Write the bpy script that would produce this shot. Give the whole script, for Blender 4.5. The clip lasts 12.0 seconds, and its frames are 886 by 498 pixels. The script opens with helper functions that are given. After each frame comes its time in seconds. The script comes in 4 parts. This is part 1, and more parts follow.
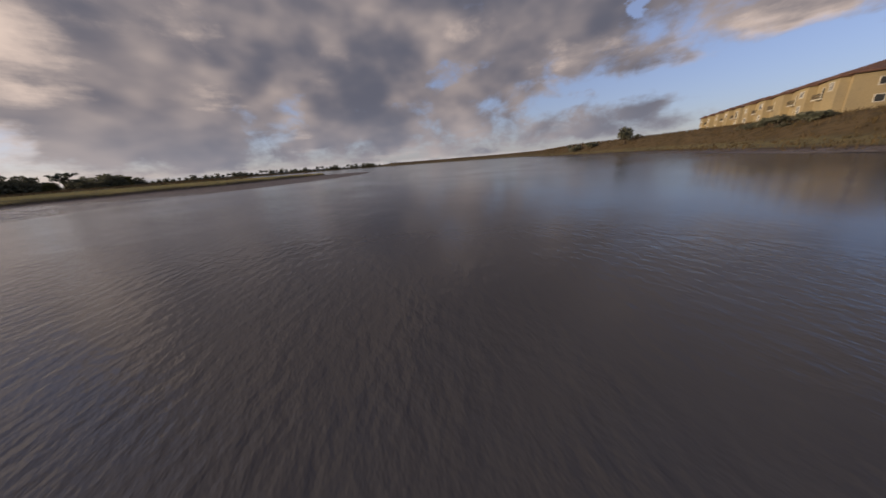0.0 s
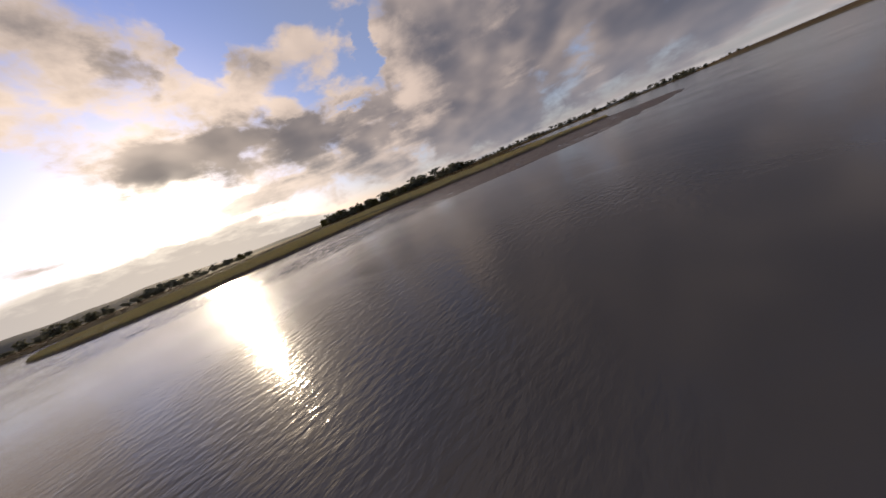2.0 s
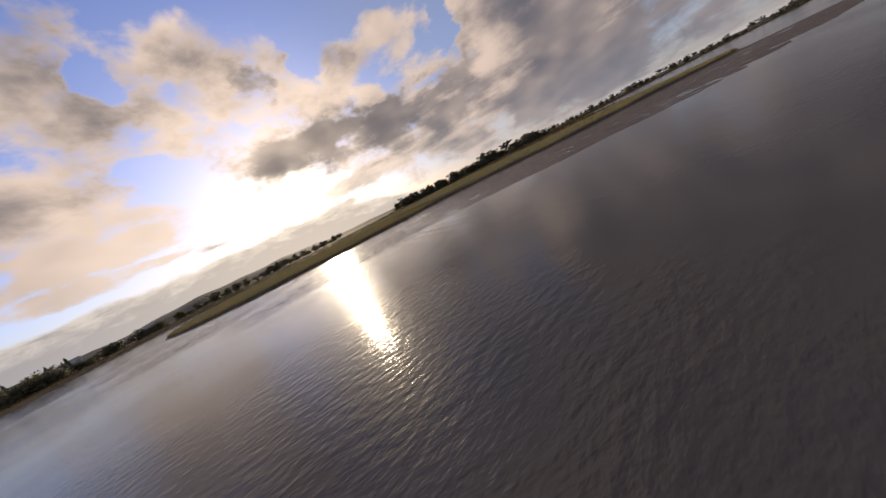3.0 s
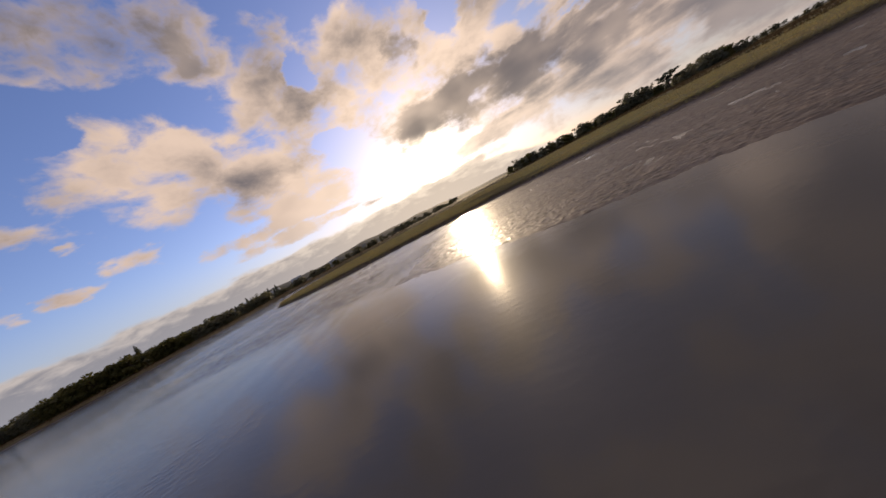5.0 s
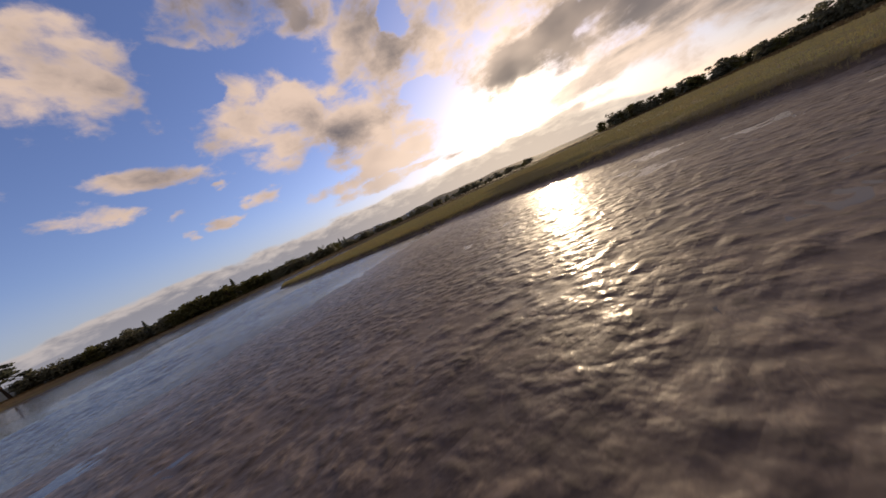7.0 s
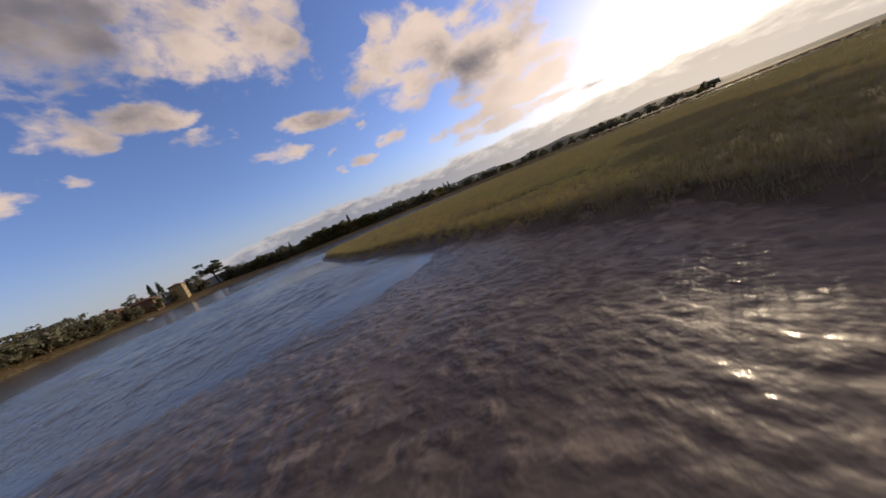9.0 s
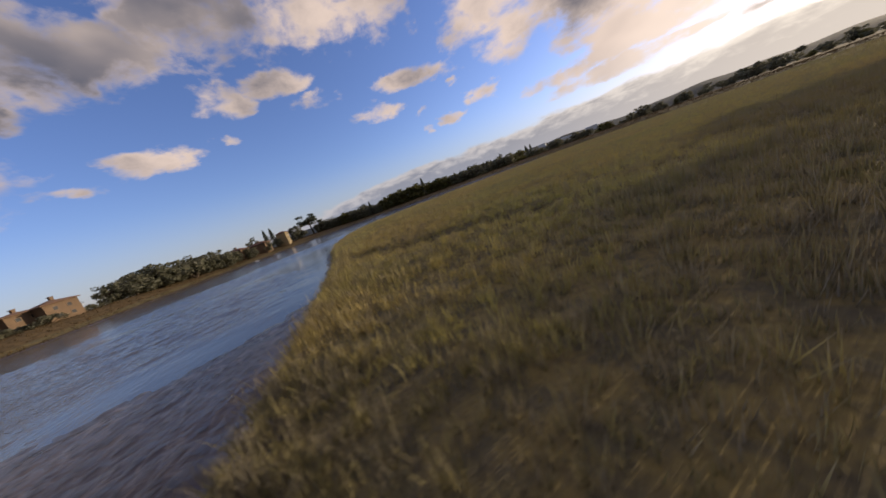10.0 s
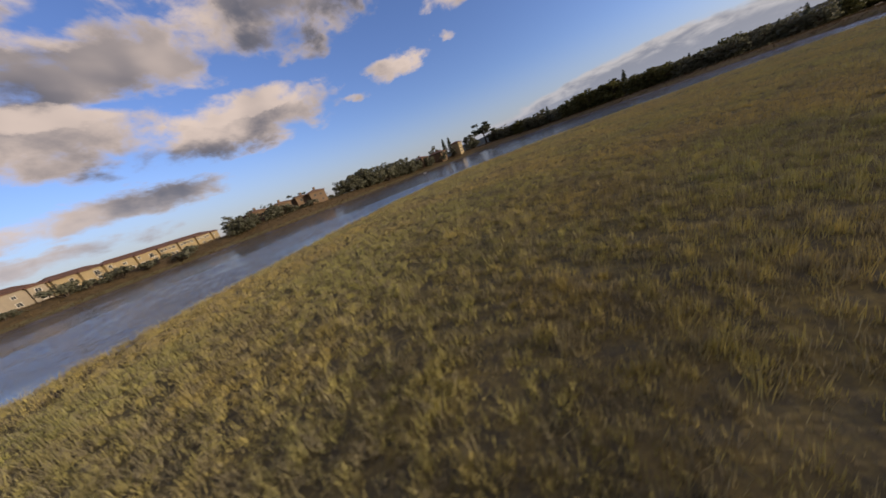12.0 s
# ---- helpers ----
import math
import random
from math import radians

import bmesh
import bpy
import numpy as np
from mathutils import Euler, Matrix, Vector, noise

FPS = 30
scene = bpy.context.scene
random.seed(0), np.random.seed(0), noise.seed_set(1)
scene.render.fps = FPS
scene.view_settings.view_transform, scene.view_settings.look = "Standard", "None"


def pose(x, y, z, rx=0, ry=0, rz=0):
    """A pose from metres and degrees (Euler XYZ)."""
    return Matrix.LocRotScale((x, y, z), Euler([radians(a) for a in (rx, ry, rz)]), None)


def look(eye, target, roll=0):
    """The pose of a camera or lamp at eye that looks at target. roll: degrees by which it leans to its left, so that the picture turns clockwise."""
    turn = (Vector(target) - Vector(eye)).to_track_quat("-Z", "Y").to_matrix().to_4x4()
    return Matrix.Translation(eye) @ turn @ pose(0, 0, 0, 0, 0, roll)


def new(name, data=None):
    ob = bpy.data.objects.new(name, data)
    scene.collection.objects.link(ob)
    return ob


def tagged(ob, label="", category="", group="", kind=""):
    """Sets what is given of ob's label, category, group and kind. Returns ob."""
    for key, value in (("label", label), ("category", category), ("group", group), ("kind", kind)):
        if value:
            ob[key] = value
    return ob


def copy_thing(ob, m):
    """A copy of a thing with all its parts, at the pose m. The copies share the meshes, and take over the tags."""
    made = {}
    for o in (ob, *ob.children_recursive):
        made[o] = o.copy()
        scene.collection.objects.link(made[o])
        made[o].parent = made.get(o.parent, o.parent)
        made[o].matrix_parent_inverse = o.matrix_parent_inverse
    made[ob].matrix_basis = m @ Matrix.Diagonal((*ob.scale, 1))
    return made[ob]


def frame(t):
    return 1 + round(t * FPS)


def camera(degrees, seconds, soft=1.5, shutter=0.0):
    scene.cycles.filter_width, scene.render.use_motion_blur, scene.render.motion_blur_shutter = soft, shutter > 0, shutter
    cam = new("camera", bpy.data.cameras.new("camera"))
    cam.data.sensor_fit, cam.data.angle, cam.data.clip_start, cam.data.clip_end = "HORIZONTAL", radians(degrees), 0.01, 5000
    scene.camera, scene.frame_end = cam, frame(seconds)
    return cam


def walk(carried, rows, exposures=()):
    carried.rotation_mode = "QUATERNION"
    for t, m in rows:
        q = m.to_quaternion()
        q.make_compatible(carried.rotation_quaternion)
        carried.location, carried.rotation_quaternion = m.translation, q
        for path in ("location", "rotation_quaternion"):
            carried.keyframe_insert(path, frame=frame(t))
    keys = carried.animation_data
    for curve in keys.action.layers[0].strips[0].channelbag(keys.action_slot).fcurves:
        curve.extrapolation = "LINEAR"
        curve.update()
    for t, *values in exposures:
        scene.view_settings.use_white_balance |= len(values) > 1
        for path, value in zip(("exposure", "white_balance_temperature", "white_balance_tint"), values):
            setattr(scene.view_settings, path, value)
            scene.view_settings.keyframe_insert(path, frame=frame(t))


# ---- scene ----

# ---------------------------------------------------------------- camera
cam = camera(115.7, 12.0, soft=1.6, shutter=0.12)
PATH = [
    (0.0, pose(-53.51, -7.01, 2.19, 72.49, 4.12, -103.66)),
    (0.5, pose(-49.85, -6.75, 2.66, 72.35, 9.61, -89.13)),
    (1.0, pose(-45.45, -6.97, 3.04, 73.07, 14.66, -73.92)),
    (1.5, pose(-40.40, -7.16, 3.17, 74.17, 18.56, -60.37)),
    (2.0, pose(-34.07, -7.79, 3.27, 75.10, 21.80, -49.56)),
    (2.5, pose(-27.58, -8.13, 3.38, 75.91, 24.45, -40.60)),
    (3.0, pose(-21.86, -7.99, 3.43, 76.96, 26.33, -32.67)),
    (3.5, pose(-16.12, -7.28, 3.44, 78.26, 27.58, -24.86)),
    (4.0, pose(-10.34, -5.84, 3.39, 79.62, 28.25, -17.25)),
    (4.5, pose(-4.86, -3.48, 3.27, 80.80, 28.36, -10.17)),
    (5.0, pose(-0.00, 0.00, 3.04, 81.56, 27.92, -3.97)),
    (5.5, pose(4.22, 4.61, 2.74, 81.71, 27.06, 1.13)),
    (6.0, pose(8.42, 9.73, 2.52, 81.35, 26.24, 5.45)),
    (6.5, pose(12.05, 14.78, 2.45, 80.88, 25.39, 9.49)),
    (7.0, pose(15.46, 19.76, 2.46, 80.60, 24.49, 13.60)),
    (7.5, pose(16.71, 25.45, 2.53, 80.26, 23.76, 18.40)),
    (8.0, pose(16.15, 31.72, 2.61, 79.85, 23.13, 24.09)),
    (8.5, pose(14.93, 38.10, 2.64, 79.45, 22.48, 30.74)),
    (9.0, pose(14.20, 44.14, 2.53, 79.14, 21.64, 38.42)),
    (9.5, pose(14.70, 49.60, 2.32, 78.84, 20.62, 47.05)),
    (10.0, pose(15.57, 54.85, 2.30, 77.92, 19.59, 56.09)),
    (10.5, pose(16.04, 59.79, 2.58, 76.52, 18.40, 65.40)),
    (11.0, pose(15.97, 65.24, 3.05, 74.94, 18.33, 75.15)),
    (11.5, pose(14.76, 70.94, 3.44, 73.50, 18.30, 85.12)),
    (12.0, pose(11.97, 76.64, 3.85, 72.27, 19.09, 95.32)),
]

EXPOSURES = [(0.0, 0.05, 6500, 10), (2.5, 0.0, 6600, 10), (5.0, 0.0, 7050, 12), (7.2, 0.0, 7050, 13), (9.2, 0.1, 6550, 10), (11.0, 0.15, 6450, 10), (12.0, 0.08, 6400, 9)]
walk(cam, PATH, exposures=EXPOSURES)

# ---------------------------------------------------------------- sky and sun
SKY_GAIN, SUN_POWER = 0.135, 3.8
SUN_AZ, SUN_EL = 7.0, 9.0          # degrees to the right of +y, and above the horizon


def way(az, el):
    """Unit vector; az in degrees to the left of +y."""
    a, e = radians(az), radians(el)
    return Vector((-math.sin(a) * math.cos(e), math.cos(a) * math.cos(e), math.sin(e)))


class Nodes:
    """Short hand for building a node tree."""

    def __init__(self, tree):
        self.t = tree
        tree.nodes.clear()

    def add(self, kind):
        return self.t.nodes.new(kind)

    def link(self, a, b):
        self.t.links.new(a, b)

    def put(self, socket, v):
        if isinstance(v, bpy.types.NodeSocket):
            self.link(v, socket)
        else:
            socket.default_value = v

    def math(self, op, a, b=0.0, c=0.0, clamp=False):
        n = self.add("ShaderNodeMath")
        n.operation, n.use_clamp = op, clamp
        for s, v in zip(n.inputs, (a, b, c)):
            self.put(s, v)
        return n.outputs[0]

    def vec(self, op, a, b=(0, 0, 0), c=(0, 0, 0), out=0):
        n = self.add("ShaderNodeVectorMath")
        n.operation = op
        for s, v in zip(n.inputs, (a, b, c)):
            self.put(s, v)
        return n.outputs[out]

    def ramp(self, x, a, b, lo=0.0, hi=1.0, smooth=True):
        n = self.add("ShaderNodeMapRange")
        n.interpolation_type = "SMOOTHSTEP" if smooth else "LINEAR"
        for s, v in zip(n.inputs, (x, a, b, lo, hi)):
            self.put(s, v)
        return n.outputs[0]

    def mix(self, f, a, b, mode="MIX"):
        n = self.add("ShaderNodeMix")
        n.data_type, n.blend_type = "RGBA", mode
        self.put(n.inputs[0], f)
        self.put(n.inputs[6], (*a, 1) if isinstance(a, tuple) else a)
        self.put(n.inputs[7], (*b, 1) if isinstance(b, tuple) else b)
        return n.outputs[2]

    def noise(self, vector, scale, detail=4.0, rough=0.55, dim="3D", out=0, distortion=0.0):
        n = self.add("ShaderNodeTexNoise")
        n.noise_dimensions = dim
        self.put(n.inputs["Vector"], vector)
        n.inputs["Scale"].default_value = scale
        n.inputs["Detail"].default_value = detail
        n.inputs["Roughness"].default_value = rough
        n.inputs["Distortion"].default_value = distortion
        return n.outputs[out]


# clouds: bearing to the left of +y, elevation, half width, half height (degrees), weight
CLOUDS_SUNWARD = [
    (-1, 27.8, 13, 6.0, 1.15), (15, 29, 8, 8.5, 1.2), (-7, 17.2, 7, 3.4, 1.4), (-25, 14.6, 10, 4.2, 1.4), (-28, 19.9, 3.4, 2.2, 1.1),
    (-34, 25.3, 6.5, 3.8, 1.05), (35, 24.2, 9.5, 6.0, 1.2), (21, 16, 10, 3.6, 1.15), (30, 39, 15, 4.0, 0.9), (29, 10.6, 6, 1.2, 0.9),
    (-38, 8.0, 10, 5.0, 1.4), (-32, 8.5, 8, 2.8, 1.4), (24, 21, 7, 6.0, 1.15), (19, 12.0, 9, 2.2, 1.15), (24, 8.4, 8, 1.2, 0.95), (-20, 24, 9, 5, 1.1), (-40, 15, 9, 6, 1.3),
]
CLOUDS_STREAK = [
    (7, 7.7, 3.4, 0.7, 0.7), (-17, 7.8, 7.5, 1.2, 1.2), (-25, 9.2, 6.5, 1.3, 1.2), (-13, 5.0, 6, 0.8, 1.0),
    (13, 8.6, 4, 0.7, 0.8),
]
CLOUDS_SMALL = [
    (56, 20.9, 5.5, 1.7, 0.95), (63, 17.1, 3.5, 1.5, 1.0), (43.5, 13.6, 2.6, 1.3, 1.05), (50, 11.9, 2.4, 0.9, 0.95), (55, 14.7, 1.3, 0.8, 0.7),
    (55, 11.2, 1.2, 0.7, 0.7), (73, 21.1, 4.2, 1.4, 0.9), (98.5, 17.6, 4.2, 1.6, 1.05), (70, 30.5, 11, 3.0, 0.9), (78, 25.2, 5.0, 1.7, 1.0),
    (87, 23.6, 4.0, 2.2, 0.72), (88, 18.8, 2.0, 0.8, 0.6), (47.5, 17, 1.8, 0.7, 0.5),
]
CLOUDS_WEST = [
    (70, 33, 13, 4.6, 1.2), (57, 33, 7, 5.0, 1.15), (84, 34, 10, 4.5, 1.2), (105, 29.5, 11, 3.8, 1.25), (113, 23.6, 6.0, 1.6, 1.0),
    (117, 15.1, 5.5, 2.6, 1.0), (109, 15.0, 4.0, 0.8, 0.7), (139, 24.6, 12, 3.2, 1.3), (117, 27.6, 10, 4.2, 1.2), (145, 17.2, 9.0, 3.2, 1.25),
    (127, 15.8, 13, 3.1, 1.25), (145, 8.4, 12, 1.6, 1.05), (150, 4.4, 10, 1.2, 0.75), (160, 38, 26, 12, 1.1),
]
CLOUDS_EAST = [
    (-66, 19, 17, 12, 1.9), (-60, 12, 12, 9, 1.9), (-92, 22, 22, 14, 1.9), (-122, 24, 20, 11, 1.6), (-138, 14.5, 14, 3.6, 1.2),
    (-48, 9, 11, 6, 1.3), (-85, 6, 32, 5, 1.3), (-62, 42, 22, 9, 1.2), (-110, 42, 30, 10, 1.2), (-165, 32, 24, 14, 1.2),
    (-125, 4, 16, 3, 1.1), (-151, 14.5, 7, 2.4, 1.2), (-110, 12, 14, 5, 1.0),
]
CLEARINGS = [
    (-106, 14.0, 6.0, 3.0, 0.50), (-135, 19, 2.0, 2.0, 0.7), (-151, 8.4, 9, 2.0, 0.9), (-45, 24, 2.6, 4.5, 0.75), (-39, 17.3, 4.0, 1.3, 0.55),
    (-20, 30, 3.2, 4.2, 0.7), (9, 20.7, 4.0, 1.8, 0.5), (8, 31, 2.6, 4.0, 0.5), (-2, 10.0, 11, 2.6, 0.6), (44, 31, 5, 3.5, 0.5),
]
# where the cloud is thick and grey, and where the sun reaches its face
CLOUD_GREY = [
    (-7, 17.2, 5.5, 2.6, 1.0), (-25, 15.0, 11, 4.6, 1.0), (-42, 14, 8, 6, 0.6), (2, 10.8, 3.0, 0.9, 0.45), (7, 7.7, 3.6, 0.8, 0.45), (-10, 27.5, 3, 3.4, 0.7),
    (139, 24.6, 11, 3.2, 1.4), (115, 24.8, 5.5, 2.4, 0.8), (134, 12.6, 9, 1.6, 0.9), (107, 30.5, 12, 3.6, 1.1), (114, 22.4, 5, 1.0, 0.5),
    (-58, 5.2, 12, 3.2, 0.7), (-107, 7.9, 18, 3.6, 0.7), (-74, 8.5, 13, 3.6, 0.6), (-96, 22, 5, 9, 0.5), (84, 34, 10, 4.5, 0.9), (30, 39, 14, 4, 0.6),
]
CLOUD_LIT = [
    (-86, 16.8, 4.6, 3.4, 1.0), (-67, 10.8, 6.0, 2.2, 0.8), (-52, 15, 5, 5.0, 1.0), (-79, 6.4, 3.0, 1.4, 0.7), (-128, 15.0, 7, 2.4, 0.9),
    (-151, 13.2, 5.5, 1.9, 1.0), (-110, 21, 7, 3.6, 0.45), (-60, 21, 11, 6.0, 0.9), (-28, 19.9, 3, 2.0, 1.0), (-36, 24, 6, 3.5, 0.9),
    (22, 12, 12, 4, 1.0), (144, 19.4, 7, 1.2, 0.9), (125, 18.2, 10, 1.2, 0.9), (141, 27, 6, 1.2, 0.8),
]


def build_world():
    w = bpy.data.worlds.new("sky")
    scene.world = w
    w.use_nodes = True
    n = Nodes(w.node_tree)
    d = n.vec("NORMALIZE", n.add("ShaderNodeTexCoord").outputs["Generated"])
    sep = n.add("ShaderNodeSeparateXYZ")
    n.link(d, sep.inputs[0])
    x, y, z = sep.outputs
    up = n.math("MAXIMUM", z, 0.0)
    sky = n.add("ShaderNodeTexSky")
    sky.sky_type, sky.sun_disc = "NISHITA", False
    sky.sun_elevation, sky.sun_rotation = radians(SUN_EL), radians(SUN_AZ)
    sky.altitude, sky.air_density, sky.dust_density, sky.ozone_density = 0, 1.0, 0.6, 2.5
    blue = n.mix(1.0, sky.outputs[0], (SKY_GAIN * 1.22, SKY_GAIN * 1.13, SKY_GAIN * 1.56), "MULTIPLY")
    # bearings, stirred by noise so that no cloud keeps an even outline
    lens = n.math("ADD", up, 0.16)
    flat = n.add("ShaderNodeCombineXYZ")
    n.link(n.math("DIVIDE", x, lens), flat.inputs[0])
    n.link(n.math("DIVIDE", y, lens), flat.inputs[1])
    flat = flat.outputs[0]
    az = n.math("MULTIPLY", n.math("ARCTAN2", n.math("MULTIPLY", x, -1.0), y), 57.29578)
    el = n.math("MULTIPLY", n.math("ARCSINE", z), 57.29578)
    stir = n.vec("SUBTRACT", n.noise(flat, 3.6, 6, 0.62, out=1), (0.5, 0.5, 0.5))
    amp = n.ramp(el, 2.0, 26.0, 0.3, 1.0)
    sx = n.add("ShaderNodeSeparateXYZ")
    n.link(stir, sx.inputs[0])
    here = n.add("ShaderNodeCombineXYZ")
    n.link(n.math("ADD", az, n.math("MULTIPLY", n.math("MULTIPLY", sx.outputs[0], 11.0), amp)), here.inputs[0])
    n.link(n.math("ADD", el, n.math("MULTIPLY", n.math("MULTIPLY", sx.outputs[1], 6.0), amp)), here.inputs[1])
    here = here.outputs[0]

    def field(blobs, acc):
        for a, e, bw, bh, s in blobs:
            q = n.vec("MULTIPLY_ADD", here, (1 / bw, 1 / bh, 0), (-a / bw, -e / bh, 0))
            v = n.math("SUBTRACT", s, n.math("MULTIPLY", n.vec("DOT_PRODUCT", q, q, out=1), 0.62))
            acc = v if acc is None else n.math("MAXIMUM", acc, v)
        return acc

    f = field(CLOUDS_SUNWARD + CLOUDS_SMALL + CLOUDS_WEST + CLOUDS_EAST, None)
    # broken cover overhead
    over = n.math("MULTIPLY_ADD", n.ramp(el, 40.0, 56.0), n.math("ADD", n.noise(flat, 1.1, 3, 0.5), 1.6), -1.0)
    f = n.math("MAXIMUM", f, over)
    gap = n.math("MAXIMUM", field(CLEARINGS, None), 0.0)
    f = n.math("SUBTRACT", f, n.math("MULTIPLY", gap, 2.2))
    f = field(CLOUDS_STREAK, f)
    f = n.math("MAXIMUM", f, -1.0)
    flatter = n.vec("MULTIPLY", d, (1.0, 1.0, 1.7))
    puff = n.noise(flatter, 8.0, 6, 0.52, distortion=0.3)
    mass = n.noise(flatter, 4.5, 5, 0.55)
    curl = n.noise(flatter, 26.0, 5, 0.6, distortion=0.6)
    dens = n.math("ADD", f, n.math("MULTIPLY_ADD", puff, 3.6, -1.8))
    dens = n.math("ADD", dens, n.math("MULTIPLY_ADD", mass, 1.8, -0.9))
    dens = n.math("ADD", dens, n.math("MULTIPLY_ADD", curl, 0.7, -0.35))
    east = n.ramp(az, -62.0, -42.0, 1.0, 0.0)
    cover = n.ramp(dens, 0.0, n.math("MULTIPLY_ADD", east, 0.1, 1.0))
    # grey in the depth of each cloud, broken up by rolls and, low in the east, by level streaks
    roll = n.noise(n.vec("ADD", flatter, (0.0, 0.0, 0.05)), 4.6, 6, 0.55)
    streaks = n.noise(n.vec("MULTIPLY", d, (1.0, 1.0, 7.0)), 5.5, 5, 0.55)
    torn = n.math("MULTIPLY_ADD", puff, 3.0, -1.5)
    grey = n.ramp(n.math("ADD", field(CLOUD_GREY, None), torn), -0.35, 0.95)
    face = n.ramp(n.math("ADD", field(CLOUD_LIT, None), torn), -0.35, 0.95)
    thick = n.math("ADD", n.math("MULTIPLY", dens, 0.42), n.math("MULTIPLY_ADD", roll, 1.9, n.math("MULTIPLY_ADD", east, 1.12, -0.90)))
    thick = n.math("ADD", thick, n.math("MULTIPLY", n.math("SUBTRACT", streaks, 0.5), n.math("MULTIPLY", n.ramp(az, -24.0, -10.0, 1.9, 0.0), n.ramp(el, 10.0, 22.0, 1.0, 0.15))))
    thick = n.math("ADD", thick, n.math("MULTIPLY", n.math("SUBTRACT", curl, 0.5), 0.25))
    thick = n.ramp(n.math("ADD", thick, n.math("SUBTRACT", n.math("MULTIPLY", grey, 0.75), n.math("MULTIPLY", face, 0.9))), 0.0, 1.35)
    # sides turned to the sun catch the light
    to_sun = n.vec("NORMALIZE", n.vec("SUBTRACT", tuple(way(-SUN_AZ, SUN_EL + 4)), d))
    puff_a = n.noise(flatter, 6.5, 2.5, 0.5)
    mass_a = n.noise(flatter, 2.7, 2, 0.5)
    puff_b = n.noise(n.vec("MULTIPLY_ADD", to_sun, (0.05, 0.05, 0.11), flatter), 6.5, 2.5, 0.5)
    mass_b = n.noise(n.vec("MULTIPLY_ADD", to_sun, (0.13, 0.13, 0.28), flatter), 2.7, 2, 0.5)
    turned_ = n.math("ADD", n.math("MULTIPLY", n.math("SUBTRACT", puff_a, puff_b), 1.15), n.math("MULTIPLY", n.math("SUBTRACT", mass_a, mass_b), 2.0))
    thick = n.ramp(n.math("SUBTRACT", thick, turned_), -0.45, 1.55)
    # low bank of cloud that lies on the hills
    edge = n.noise(n.vec("MULTIPLY", d, (1, 1, 2.5)), 9.0, 6, 0.6)
    top = n.math("ADD", n.ramp(az, 62.0, 92.0, 5.6, 2.2), n.math("MULTIPLY_ADD", edge, 3.0, -1.5))
    top = n.math("MULTIPLY", top, n.ramp(az, -34.0, -8.0, 0.15, 1.0))
    top = n.math("MULTIPLY", top, n.ramp(az, 92.0, 100.0, 1.0, 0.0))
    rise = n.math("SUBTRACT", top, el)
    bank = n.ramp(rise, -0.25, 0.55)
    shine = n.math("MAXIMUM", n.vec("DOT_PRODUCT", d, tuple(way(-SUN_AZ, SUN_EL)), out=1), 0.0)
    near = n.math("POWER", shine, 10.0)
    wide = n.math("POWER", shine, 5.0)
    glow = n.math("POWER", shine, 110.0)
    core = n.math("POWER", shine, 420.0)
    lit = n.mix(near, (0.73, 0.58, 0.50), (1.22, 0.97, 0.79))
    shade = n.mix(near, (0.118, 0.120, 0.155), (0.215, 0.185, 0.175))
    cloud = n.mix(thick, lit, shade)
    clear = n.mix(n.math("MULTIPLY", n.math("POWER", shine, 24.0), 0.7), blue, (0.80, 0.78, 0.76), "MIX")
    clear = n.mix(n.ramp(az, -40.0, -10.0, 0.45, 0.0), clear, (0.33, 0.35, 0.40))
    col = n.mix(cover, clear, cloud)
    open_sky = n.math("SUBTRACT", 1.0, n.math("MULTIPLY", n.math("MULTIPLY_ADD", thick, 0.6, 0.38), cover))
    rays = n.vec("SCALE", (1.0, 0.90, 0.74))
    n.put(rays.node.inputs["Scale"], n.math("ADD", n.math("MULTIPLY", glow, 0.8), n.math("MULTIPLY", core, 6.0)))
    col = n.mix(open_sky, col, n.mix(1.0, col, rays, "ADD"))
    fog_lit = n.mix(wide, (0.58, 0.52, 0.49), (1.0, 0.87, 0.72))
    fog_dim = n.mix(wide, (0.165, 0.165, 0.20), (0.44, 0.37, 0.32))
    billow = n.noise(n.vec("MULTIPLY", d, (1, 1, 3.0)), 17.0, 7, 0.62, distortion=0.4)
    fog = n.mix(n.ramp(n.math("ADD", rise, n.math("MULTIPLY_ADD", billow, 7.0, -3.5)), -0.2, 2.6), fog_lit, fog_dim)
    col = n.mix(bank, col, fog)
    # thin haze at the horizon
    haze = n.math("MULTIPLY", n.ramp(el, 0.0, n.ramp(wide, 0.2, 0.9, 12.0, 17.0), 0.65, 0.0), n.ramp(az, -60.0, 0.0, 0.4, 0.9))
    col = n.mix(haze, col, n.mix(wide, (0.38, 0.40, 0.48), (0.95, 0.83, 0.71)))
    bg = n.add("ShaderNodeBackground")
    n.link(col, bg.inputs[0])
    bg.inputs[1].default_value = 1.0
    n.link(bg.outputs[0], n.add("ShaderNodeOutputWorld").inputs[0])


build_world()
sun = new("sun", bpy.data.lights.new("sun", "SUN"))
sun.data.energy, sun.data.angle, sun.data.color = SUN_POWER, radians(0.6), (1.0, 0.80, 0.56)
sun.matrix_world = look(way(-SUN_AZ, SUN_EL) * 100, (0, 0, 0))


